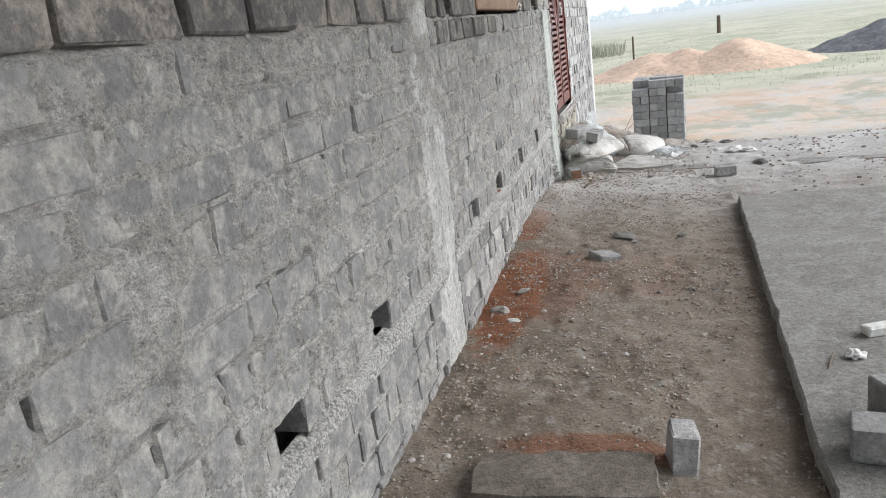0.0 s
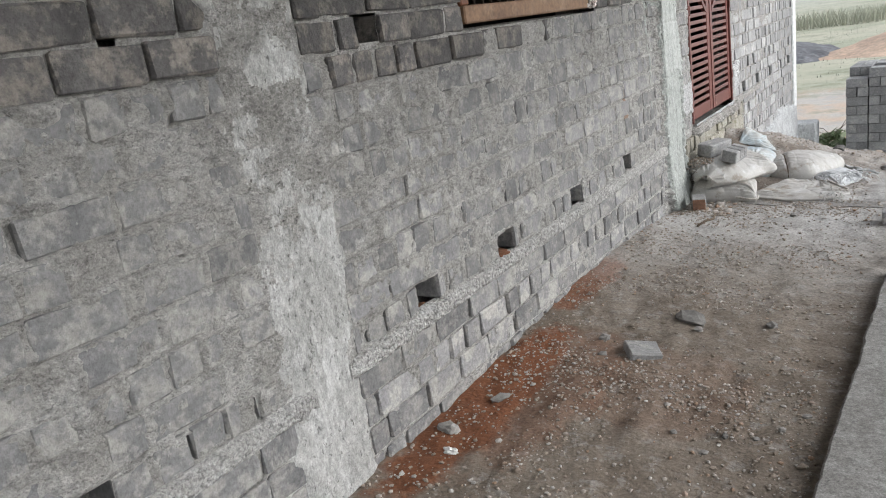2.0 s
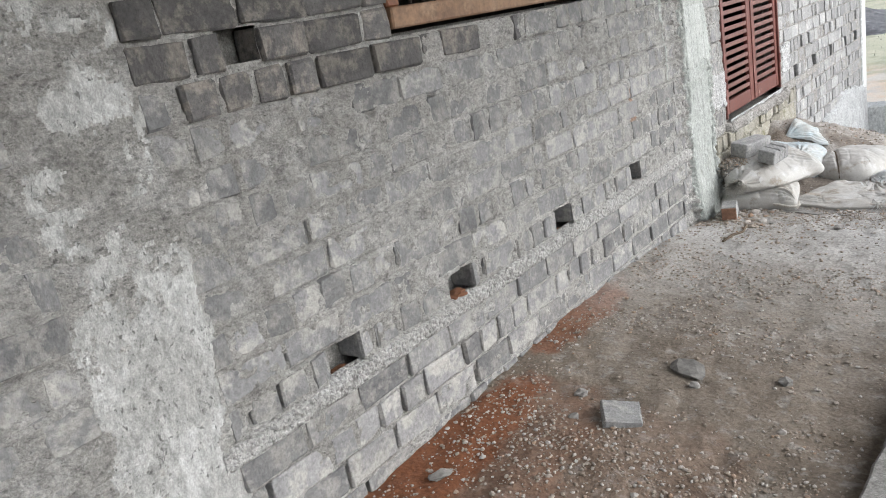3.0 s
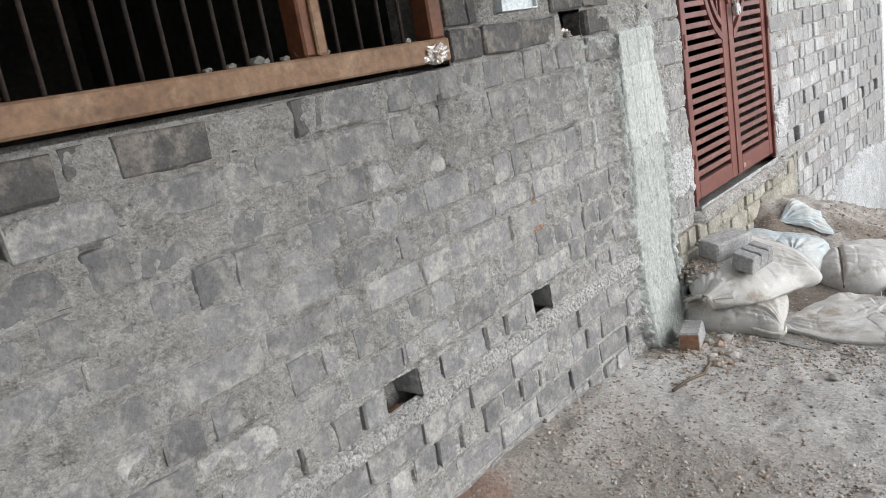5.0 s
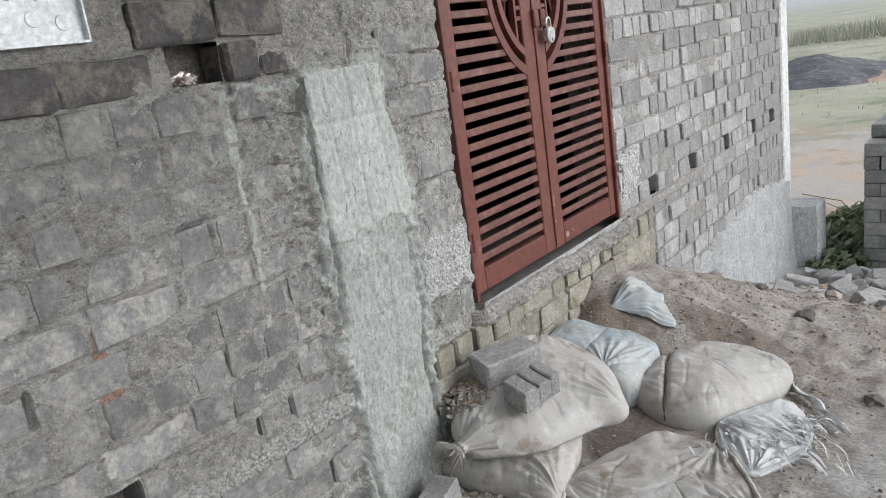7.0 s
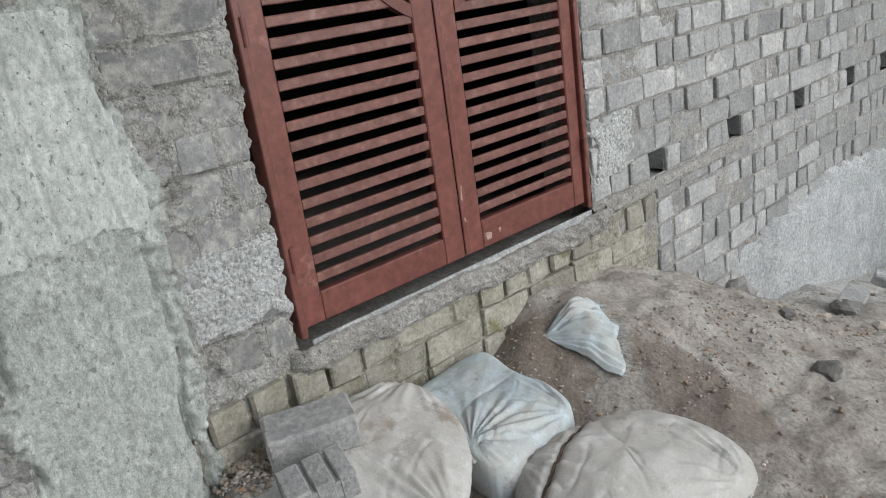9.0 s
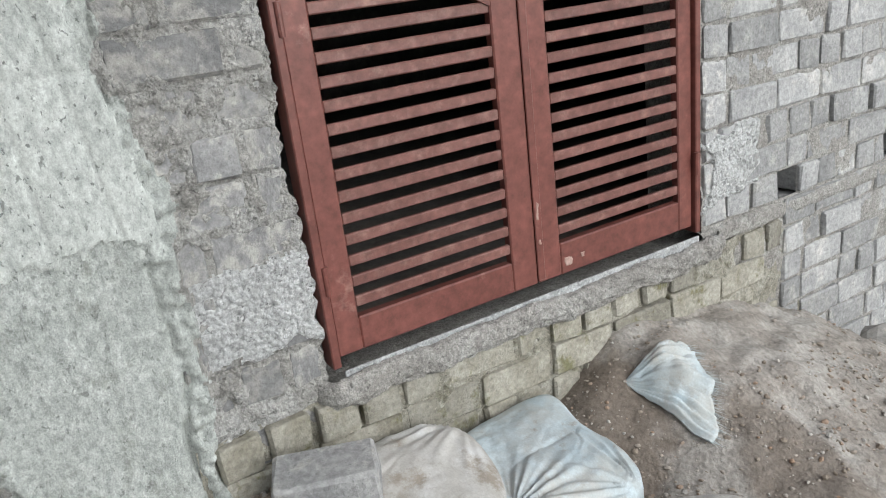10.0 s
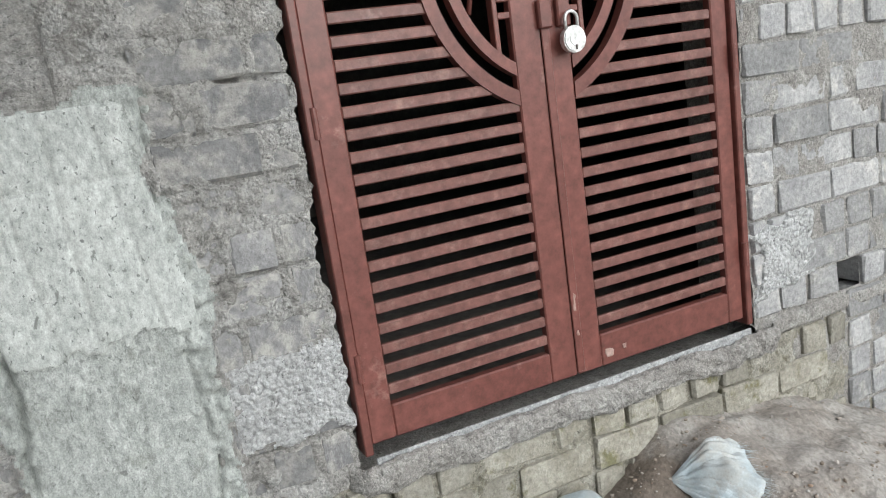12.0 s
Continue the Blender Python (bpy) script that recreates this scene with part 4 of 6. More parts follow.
# plaster skirt at the foot, falling with the ground
ny, nz = 130, 40
S, T = np.meshgrid(np.linspace(0, 1, ny), np.linspace(0, 1, nz), indexing="ij")
Y = 9.15 + (WALL_END + 0.1 - 9.15) * S
Z = -1.1 + T * (-0.02 + 0.10 * np.clip(S * 2, 0, 1) - 0.04 * S + 1.1 + 0.16 * fbm(S * 11, S * 0 + 2, 5, 0.6))
X = FACE - 0.02 + 0.04 * np.clip(S / 0.3, 0, 1) + 0.06 * (1 - T) * np.clip(S / 0.3, 0, 1) + 0.012 * fbm(Y * 8, Z * 8, 4) - 0.04 * (T > 0.985)
sheet("plaster_skirt", np.stack([X, Y, Z], -1), np.ones((ny - 1, nz - 1), bool), M_SKIRT, wall_north, "pale cement plaster over the foot of the wall")
bm = bmesh.new()
add_box(bm, BACK, FACE + 0.012, WALL_END, WALL_END + 0.2, -1.2, TOP, bevel=0.012)
tagged(mesh_object("column_corner", bm, M_CORNER), "pale plastered corner column of the house", "column", kind="structure")
bm = bmesh.new()
add_box(bm, -1.02, -0.62, WALL_END + 0.21, WALL_END + 0.48, -1.2, -0.28, bevel=0.02)
tagged(mesh_object("corner_footing", bm, M_CORNER), "pale concrete footing block at the corner of the house", "footing", kind="structure")
# ---- door ----
SLAT_PITCH, SLAT_H = 0.0518, 0.0268


def door_leaf(door, y0, y1, inner_left, stile_low, stile_high):
    """One slatted steel leaf. inner_left: the meeting stile lies at its low-y side."""
    x0, x1 = FACE - 0.042, FACE - 0.012
    SLOT_LOW = 0.609 if inner_left else 0.601
    leaf = part("leaf", boxed(x0, x1, y0, y0 + stile_low, 0.515, DOOR[3] - 0.03, bevel=0.004), M_PAINT, door, "maroon steel door leaf with slats")
    part("stile", boxed(x0, x1, y1 - stile_high, y1, 0.515, DOOR[3] - 0.03, bevel=0.004), M_PAINT, leaf)
    a, b = y0 + stile_low, y1 - stile_high
    part("rail", boxed(x0, x1, a, b, 0.515, SLOT_LOW, bevel=0.004), M_PAINT, leaf)
    part("rail", boxed(x0, x1, a, b, 2.46, DOOR[3] - 0.03, bevel=0.004), M_PAINT, leaf)
    cy, cz, half_w, half_h = (a if inner_left else b), 1.625, 0.24, 0.362
    R = (half_h ** 2 + half_w ** 2) / (2 * half_w)
    sgn = 1 if inner_left else -1
    z = SLOT_LOW + SLAT_PITCH - SLAT_H
    while z < 2.44:
        h = SLAT_H
        lo, hi = a, b
        dz = z + h / 2 - cz
        if abs(dz) < half_h:
            reach = math.sqrt(R * R - dz * dz) - (R - half_w) - 0.014
            if inner_left:
                lo = cy + max(reach, 0)
            else:
                hi = cy - max(reach, 0)
        bm = bmesh.new()
        add_box(bm, x0 + 0.012, x1 - 0.003, lo, hi, z, z + h, bevel=0.003)
        part("slat", bm, M_PAINT_DUSTY, leaf)
        z += SLAT_PITCH

    # pointed half-oval ornament: two bands, a bar with rungs and a scroll
    def band(r1, r2, name):
        bm = bmesh.new()
        rings = []
        n = 40
        for i in range(n + 1):
            pts = []
            for r, x in ((R - r1, x0 + 0.002), (R - r2, x0 + 0.002), (R - r2, x1 + 0.002), (R - r1, x1 + 0.002)):
                lim = math.acos((R - half_w) / r)
                t = -lim + 2 * lim * i / n
                pts.append(bm.verts.new((x, cy + sgn * (r * math.cos(t) - (R - half_w)), cz + r * math.sin(t))))
            rings.append(pts)
        for r, s in zip(rings, rings[1:]):
            for k in range(4):
                bm.faces.new((r[k], r[(k + 1) % 4], s[(k + 1) % 4], s[k]))
        bm.faces.new(rings[0])
        bm.faces.new(rings[-1][::-1])
        bmesh.ops.recalc_face_normals(bm, faces=bm.faces)
        part(name, bm, M_PAINT, leaf)

    band(0.0, 0.034, "oval_band")
    band(0.066, 0.094, "oval_band")
    yb = cy + sgn * 0.034
    part("bar", boxed(x0 + 0.002, x1, min(yb, yb + sgn * 0.014), max(yb, yb + sgn * 0.014), cz - 0.24, cz + 0.24, bevel=0.002), M_PAINT, leaf)
    for dz in (-0.15, -0.11, -0.04, 0.05, 0.12):
        part("rung", boxed(x0 + 0.003, x1 - 0.002, min(cy, yb), max(cy, yb), cz + dz, cz + dz + 0.016, bevel=0.002), M_PAINT, leaf)
    pts = []
    for i in range(30):
        t = i / 29
        ang = 2.6 * math.pi * t
        r = 0.012 + 0.032 * t
        pts.append((FACE - 0.028, yb + sgn * (0.052 + r * math.cos(ang)), cz - 0.04 + r * math.sin(ang)))
    pts.append((FACE - 0.028, yb + sgn * 0.07, cz - 0.13))
    part("scroll", tube(pts, 0.007, 6), M_PAINT, leaf, smooth=True)
    return leaf


door = empty("door_1", "closed maroon-painted steel double door with horizontal slats", "door", kind="structure")
fx0, fx1 = FACE - 0.055, FACE + 0.002
part("frame_post", boxed(fx0, fx1, DOOR[0], DOOR[0] + 0.022, 0.495, DOOR[3], bevel=0.003), M_PAINT, door)
part("frame_post", boxed(fx0, fx1, DOOR[1] - 0.022, DOOR[1], 0.495, DOOR[3], bevel=0.003), M_PAINT, door)
part("frame_head", boxed(fx0, fx1, DOOR[0] + 0.022, DOOR[1] - 0.022, DOOR[3] - 0.025, DOOR[3], bevel=0.003), M_PAINT, door)
part("threshold_bar", boxed(FACE + 0.008, FACE + 0.015, DOOR[0] + 0.022, DOOR[1] - 0.022, 0.452, 0.490, bevel=0.002), M_SKIRT, door, "grey steel threshold angle")
MEET = 7.710
door_leaf(door, DOOR[0] + 0.024, MEET - 0.002, False, 0.066, 0.082)
door_leaf(door, MEET + 0.002, DOOR[1] - 0.024, True, 0.080, 0.058)
part("meeting_strip", boxed(FACE - 0.012, FACE - 0.006, MEET - 0.004, MEET + 0.020, 0.525, DOOR[3] - 0.04, bevel=0.002), M_PAINT, door)
for zz in (0.72, 1.30, 2.2):
    for yy in (DOOR[0] + 0.02, DOOR[1] - 0.02):
        bm = bmesh.new()
        bmesh.ops.create_cone(bm, cap_ends=True, segments=10, radius1=0.008, radius2=0.008, depth=0.07, matrix=Matrix.Translation((FACE + 0.002, yy, zz)))
        part("hinge", bm, M_PAINT, door)
for yy, zz in ((MEET + 0.004, 1.475), (MEET + 0.058, 1.475)):
    part("hasp", boxed(FACE - 0.013, FACE + 0.006, yy - 0.016, yy + 0.022, zz - 0.035, zz + 0.035, bevel=0.004), M_PAINT, door)

for y0, z0, w, h in ((MEET + 0.001, 0.70, 0.012, 0.055), (7.80, 0.535, 0.035, 0.03), (7.86, 0.545, 0.02, 0.02), (MEET + 0.004, 0.625, 0.010, 0.02)):
    ragged_patch("paint_chip", y0, y0 + w, z0, z0 + h, FACE - 0.0055 if w < 0.015 else FACE - 0.0105, 0.012, M_CHIP, door, z0 * 9, 0.0002, 0.003, 60.0)

padlock = empty("padlock", "round bright steel padlock hanging on the door hasp", "padlock")
LY, LZ = 7.780, 1.405
bm = bmesh.new()
for rad, dep in ((0.033, 0.018), (0.030, 0.024), (0.016, 0.027)):
    bmesh.ops.create_cone(bm, cap_ends=True, segments=36, radius1=rad, radius2=rad, depth=dep, matrix=Matrix.Translation((FACE + 0.018, LY, LZ)) @ Euler((0, radians(90), 0)).to_matrix().to_4x4())
part("lock_body", bm, M_STEEL, padlock)
pts = [(FACE + 0.018, LY - 0.018, LZ + 0.025)] + [(FACE + 0.018, LY - 0.018 * math.cos(t), LZ + 0.05 + 0.018 * math.sin(t)) for t in np.linspace(0, math.pi, 12)] + [(FACE + 0.018, LY + 0.018, LZ + 0.025)]
part("shackle", tube(pts, 0.0045, 8), M_STEEL, padlock, smooth=True)
bm = boxed(FACE + 0.0315, FACE + 0.033, LY - 0.002, LY + 0.002, LZ - 0.026, LZ - 0.014)
part("keyhole", bm, M_IRON, padlock)

# ---- window ----
window = empty("window_1", "unglazed wooden window frame with iron bars, dark inside", "window", kind="structure")
wx0, wx1 = FACE - 0.07, FACE + 0.012


def board(x0, x1, y0, y1, z0, z1, mat, name, parent, label="", bevel=0.006):
    bm = boxed(x0, x1, y0, y1, z0, z1, bevel=bevel)
    return part(name, bm, mat, parent, label)


board(wx0, wx1, WIN[0], 5.325, 1.414, 1.482, M_WOOD, "window_sill", window, "bare pale wooden sill")
board(wx0, wx1 - 0.012, WIN[0], WIN[0] + 0.062, 1.482, WIN[3] - 0.06, M_WOOD_RED, "window_post", window)
board(wx0, wx1 - 0.012, 4.765, 4.835, 1.482, WIN[3] - 0.06, M_WOOD_RED, "mullion", window)
board(wx1 - 0.010, wx1 - 0.002, 4.797, 4.833, 1.483, WIN[3] - 0.06, M_WOOD, "mullion_edge", window)
board(wx0, wx1 - 0.012, 5.262, 5.325, 1.482, WIN[3] - 0.06, M_WOOD_RED, "window_post", window)
board(wx0, wx1, WIN[0], 5.325, WIN[3] - 0.06, WIN[3] - 0.002, M_WOOD, "window_head", window)
for y in [4.052 + 0.0695 * k for k in range(10)] + [4.905 + 0.0865 * k for k in range(4)]:
    part("bar", tube([(FACE - 0.030, y, 1.47), (FACE - 0.030, y, WIN[3] - 0.05)], 0.0055, 8), M_IRON, window, smooth=True)
board(FACE - 0.064, FACE - 0.058, WIN[0] + 0.06, 5.27, 1.78, 1.802, M_IRON, "cross_bar", window, bevel=0.001)


def lump(name, r, mat, at, seed, squash=(1, 1, 1), rough=0.35, sub=2, parent=None, turn=0.0):
    bm = bmesh.new()
    bmesh.ops.create_icosphere(bm, subdivisions=sub, radius=r)
    for v in bm.verts:
        d = v.co.normalized()
        v.co *= 1 + rough * (noise.noise(d * 1.7 + Vector((seed, 0, 0))) + 0.4 * noise.noise(d * 5 + Vector((seed, 3, 0))))
        v.co = Vector((v.co.x * squash[0], v.co.y * squash[1], v.co.z * squash[2]))
    ob = mesh_object(name, bm, mat, parent)
    ob.matrix_world = Matrix.Translation(at) @ pose(0, 0, 0, 0, 0, turn)
    return ob


rnd = random.Random(31)
for y, r in ((4.02, 0.012), (4.50, 0.010), (4.56, 0.012), (4.63, 0.018), (4.67, 0.012), (4.73, 0.012), (4.79, 0.022), (4.85, 0.012), (5.19, 0.013)):
    tagged(lump("pebble", r, M_STONE, (FACE - 0.035 + rnd.uniform(-0.01, 0.02), y, 1.482 + r * 0.5), y, (1, 1.2, 0.7)), "small grey stone lying on the window sill", "stone", "stones on the window sill")
tagged(lump("crumpled_foil", 0.034, M_FOIL, (FACE + 0.014, 5.25, 1.437), 3.3, (0.5, 1.3, 0.7), rough=0.8, sub=4), "crumpled foil wrapper stuck at the window sill", "wrapper")
tagged(lump("crumpled_wrapper", 0.03, M_FOIL, (FACE - 0.03, 6.05, 1.430), 8.3, (0.9, 1.2, 0.6), rough=0.9, sub=4), "crumpled silvery wrapper in a wall hole", "wrapper")

# switch box in a cement bed
ragged_patch("cement_bed", 5.505, 5.925, 1.525, 1.80, FACE - 0.004, 0.03, M_MORTAR, wall_west, 9.0, 0.003)
box_thing = empty("switch_box", "white galvanised metal switch box let into the wall", "switch box")
bx = FACE + 0.010
bm = bmesh.new()
add_box(bm, bx - 0.03, bx - 0.004, 5.614, 5.82, 1.54, 1.74)
part("back_plate", bm, M_GALV, box_thing)
for a, b, c, d, nm in ((5.614, 5.82, 1.536, 1.541, "side"), (5.614, 5.82, 1.739, 1.744, "side"), (5.610, 5.614, 1.536, 1.744, "side"), (5.82, 5.824, 1.536, 1.744, "side")):
    part(nm, boxed(bx - 0.03, bx + 0.012, a, b, c, d), M_GALV, box_thing)
for yy, zz in ((5.66, 1.58), (5.72, 1.59), (5.78, 1.58), (5.66, 1.68), (5.78, 1.68)):
    bm = bmesh.new()
    bmesh.ops.create_cone(bm, cap_ends=True, segments=20, radius1=0.017, radius2=0.016, depth=0.004, matrix=Matrix.Translation((bx - 0.003, yy, zz)) @ Euler((0, radians(90), 0)).to_matrix().to_4x4())
    part("knockout", bm, M_GALV, box_thing)

# ---- sacks ----
def frayed(bm, at, axis, spread_, length, count, rs):
    """Loose threads that fan out from a tied mouth."""
    axis = Vector(axis).normalized()
    side = axis.cross(Vector((0, 0, 1))).normalized()
    up = side.cross(axis)
    for k in range(count):
        a = rs.uniform(0, 2 * math.pi)
        out = side * math.cos(a) + up * 0.6 * math.sin(a)
        p0 = Vector(at) + out * 0.02
        d = (axis + out * spread_ * rs.uniform(0.3, 1.0)).normalized()
        ln = length * rs.uniform(0.5, 1.0)
        w = side * rs.uniform(0.0014, 0.003)
        p1, p2 = p0 + d * ln * 0.6, p0 + d * ln + Vector((rs.uniform(-.006, .006), rs.uniform(-.006, .006), -0.3 * ln * rs.random()))
        v = [bm.verts.new(c) for c in (p0 - w, p0 + w, p1 + w, p1 - w, p2)]
        bm.faces.new((v[0], v[1], v[2], v[3]))
        bm.faces.new((v[3], v[2], v[4]))


def closed_curve(points, n):
    """A smooth closed line through the given points, as n samples."""
    P = np.array(points, float)
    k = len(P)
    u = np.linspace(0, k, n, endpoint=False)
    i = u.astype(int)
    f = (u - i)[:, None]
    a, b, c, d = P[(i - 1) % k], P[i % k], P[(i + 1) % k], P[(i + 2) % k]
    return 0.5 * (2 * b + (c - a) * f + (2 * a - 5 * b + 4 * c - d) * f ** 2 + (3 * b - a - 3 * c + d) * f ** 3)


def sack(rim, crown, floor, seed, mat, label, ears=(), mouth=None, tie=None, hem=None, swell=0.55, folds_deep=1.0, sunk=0.0):
    """A filled woven sack. rim: plan outline with the height of its edge; crown: x, y, z of the fullest point, with its slopes;
    floor: height it lies on (None: the soil); ears: corners from which folds run in; mouth: tied neck; tie: ends of a string across;
    hem: first and last rim sample of a stitched seam."""
    thing = empty("sack", label, "sack", "sacks by the door")
    n, m = 200, 46
    edge = closed_curve(rim, n)
    r = np.linspace(0, 1, m) ** 0.75
    cx, cy, cz, sx, sy = crown
    X = cx + (edge[:, 0] - cx)[:, None] * r[None]
    Y = cy + (edge[:, 1] - cy)[:, None] * r[None]
    rim_z = edge[:, 2][:, None] + 0 * r[None]
    if floor is None:
        under = ground_z(edge[:, 0], edge[:, 1])
        rim_z = rim_z + under[:, None]
    full = cz + sx * (X - cx) + sy * (Y - cy)
    dome = (1 - r ** 2.6)[None] ** swell
    top = rim_z + (full - rim_z) * dome
    soft_ = np.clip((1 - r) * 6, 0, 1)[None]
    top = top + soft_ * (0.020 * fbm(X * 6 + seed, Y * 6, 3) + 0.007 * fbm(X * 24, Y * 24 + seed, 4, 0.6) - 0.005 * folds_deep * np.clip(1 - np.abs(fbm(X * 7 + 3 * Y + seed, Y * 4 - seed, 3)) * 22, 0, 1) ** 2)
    for ex, ey in list(ears) + ([mouth[0][:2]] if mouth else []):
        d = np.hypot(X - ex, Y - ey)
        th = np.arctan2(Y - ey, X - ex)
        wave = np.sin(th * 17 + 2.5 * np.sin(th * 5 + seed)) + 0.6 * np.sin(th * 31 + seed * 2)
        top = top + folds_deep * 0.0075 * wave * np.exp(-(d / 0.16) ** 2) * np.clip(d / 0.03, 0, 1) * soft_
    a = seed * 1.7
    across = (X - cx) * math.cos(a) + (Y - cy) * math.sin(a) + 0.08 * fbm(X * 4, Y * 4 + seed, 3)
    along = -(X - cx) * math.sin(a) + (Y - cy) * math.cos(a)
    top = top - folds_deep * soft_ * np.exp(-(along / 0.12) ** 2) * 0.005 * np.exp(-(across / 0.007) ** 2)
    if tie:
        (x0, y0), (x1, y1) = tie
        ln = math.hypot(x1 - x0, y1 - y0)
        side = ((X - x0) * (y1 - y0) - (Y - y0) * (x1 - x0)) / ln
        pull = np.exp(-(side / 0.012) ** 2)
        ripple = np.sin(((X - x0) * (x1 - x0) + (Y - y0) * (y1 - y0)) / ln * 95)
        top = top - 0.016 * pull * soft_ + 0.004 * ripple * np.exp(-np.abs(side) / 0.05) * soft_
    base = np.full(n, floor) if floor is not None else under - 0.03
    rings = [np.stack([X[:, k], Y[:, k], top[:, k]], -1) for k in range(1, m)]
    ex, ey, ez = edge[:, 0], edge[:, 1], rim_z[:, 0]
    bulge = 0.006 * np.sin(np.arange(n) * 0.9 + seed) * np.sin(np.arange(n) * 0.37)
    for shrink, drop in ((1.002, 0.15), (0.985, 0.4), (0.94, 0.7), (0.86, 1.0)):
        rings.append(np.stack([cx + (ex - cx) * (shrink + bulge), cy + (ey - cy) * (shrink + bulge), ez + (base - ez) * drop - sunk * drop], -1))
    vs = np.concatenate([np.array([[cx, cy, top[:, 0].mean()]])] + rings).tolist()
    faces = [[0, 1 + k, 1 + (k + 1) % n] for k in range(n)]
    for q in range(len(rings) - 1):
        o = 1 + q * n
        faces += [[o + k, o + n + k, o + n + (k + 1) % n, o + (k + 1) % n] for k in range(n)]
    faces.append([1 + (len(rings) - 1) * n + k for k in range(n)])
    me = bpy.data.meshes.new("body")
    me.from_pydata(vs, [], faces)
    me.materials.append(mat)
    me.shade_smooth()
    body = new("body", me)
    body.parent = thing
    rs = random.Random(int(seed * 100))
    if mouth:
        at, axis, ln = mouth
        bm = bmesh.new()
        frayed(bm, at, axis, 1.7, ln, 420, rs)
        part("frayed_mouth", bm, M_SACK_HEM, thing, "bunched frayed sack mouth")
        bm = bmesh.new()
        loops_ = []
        ax = Vector(axis).normalized()
        sd = ax.cross(Vector((0, 0, 1))).normalized()
        for k in range(10):
            w = k / 9
            p = Vector(at) - ax * 0.10 * (1 - w)
            r0 = 0.06 * (1 - w) ** 1.2 + 0.017 + (0.014 if k == 9 else 0)
            loops_.append([bm.verts.new(p + (sd * math.cos(2 * math.pi * j / 30) + Vector((0, 0, 0.75)) * math.sin(2 * math.pi * j / 30)) * r0 * (1 + 0.17 * math.sin(j * 2.6 + seed + 0.8 * w))) for j in range(30)])
        for a_, b_ in zip(loops_, loops_[1:]):
            for j in range(30):
                bm.faces.new((a_[j], a_[(j + 1) % 30], b_[(j + 1) % 30], b_[j]))
        bm.faces.new(loops_[-1])
        bmesh.ops.recalc_face_normals(bm, faces=bm.faces)
        part("neck", bm, mat, thing, smooth=True)
    if tie:
        pts = []
        for w in np.linspace(-0.02, 1.02, 30):
            px, py = x0 + (x1 - x0) * w, y0 + (y1 - y0) * w
            k = np.unravel_index(np.argmin((X - px) ** 2 + (Y - py) ** 2), X.shape)
            pts.append((px, py, top[k] + 0.003))
        part("string", tube(pts, 0.004, 6), M_TWIG, thing, "dark tying string", smooth=True)
    if hem:
        pts = [(cx + (ex[k % n] - cx) * 1.01, cy + (ey[k % n] - cy) * 1.01, ez[k % n] + 0.004) for k in range(hem[0], hem[1])]
        part("hem", tube(pts, 0.0075, 6), M_SACK_HEM, thing, "rolled frayed hem", smooth=True)
    return thing


sack([(-0.80, 6.72, 0.05), (-0.74, 6.655, 0.045), (-0.62, 6.645, 0.04), (-0.47, 6.655, 0.045), (-0.38, 6.645, 0.035), (-0.335, 6.672, 0.035), (-0.36, 6.76, 0.055), (-0.39, 6.93, 0.10), (-0.50, 7.08, 0.10), (-0.78, 7.05, 0.10)],
     (-0.58, 6.86, 0.135, 0, 0), -0.02, 1.3, M_SACK, "dirty white woven sack lying flat under another sack", ears=[(-0.335, 6.672), (-0.78, 6.66)], swell=0.6, hem=(60, 112))
sack([(-0.825, 6.90, 0.20), (-0.76, 6.72, 0.19), (-0.64, 6.63, 0.185), (-0.56, 6.675, 0.155), (-0.45, 6.765, 0.145), (-0.385, 6.885, 0.145), (-0.335, 6.985, 0.15), (-0.275, 7.062, 0.16), (-0.335, 7.155, 0.185),
      (-0.42, 7.25, 0.215), (-0.56, 7.33, 0.235), (-0.73, 7.34, 0.255), (-0.825, 7.22, 0.24)],
     (-0.64, 7.02, 0.300, -0.16, 0.05), 0.115, 2.1, M_SACK, "filled dusty white woven sack with a frayed mouth", ears=[(-0.275, 7.062), (-0.75, 7.36)], swell=0.56,
     mouth=((-0.645, 6.605, 0.19), (-0.25, -1, -0.1), 0.085))
sack([(-0.81, 7.44, 0.17), (-0.74, 7.34, 0.21), (-0.60, 7.33, 0.20), (-0.47, 7.285, 0.165), (-0.375, 7.295, 0.12), (-0.35, 7.42, 0.12), (-0.375, 7.60, 0.135), (-0.48, 7.67, 0.14), (-0.64, 7.66, 0.15), (-0.80, 7.665, 0.17)],
     (-0.60, 7.48, 0.222, -0.10, 0.0), 0.0, 3.7, M_SACK_BLUE, "pale blue and white woven sack below the door sill", ears=[(-0.375, 7.60), (-0.47, 7.30)], swell=0.30, folds_deep=0.8, hem=(18, 66))
sack([(-0.395, 7.38, 0.09), (-0.36, 7.33, 0.06), (-0.25, 7.265, 0.04), (-0.11, 7.275, 0.025), (-0.03, 7.36, 0.025), (0.04, 7.52, 0.03), (0.085, 7.70, 0.035), (0.045, 7.82, 0.04), (-0.10, 7.87, 0.05), (-0.27, 7.80, 0.08), (-0.365, 7.60, 0.10)],
     (-0.17, 7.56, 0.165, -0.12, 0.0), -0.03, 4.4, M_SACK, "plump dusty grey-white sack tied with a string", ears=[(-0.395, 7.38), (0.085, 7.72)], tie=((-0.335, 7.60), (-0.235, 7.27)), swell=0.50, folds_deep=0.7)
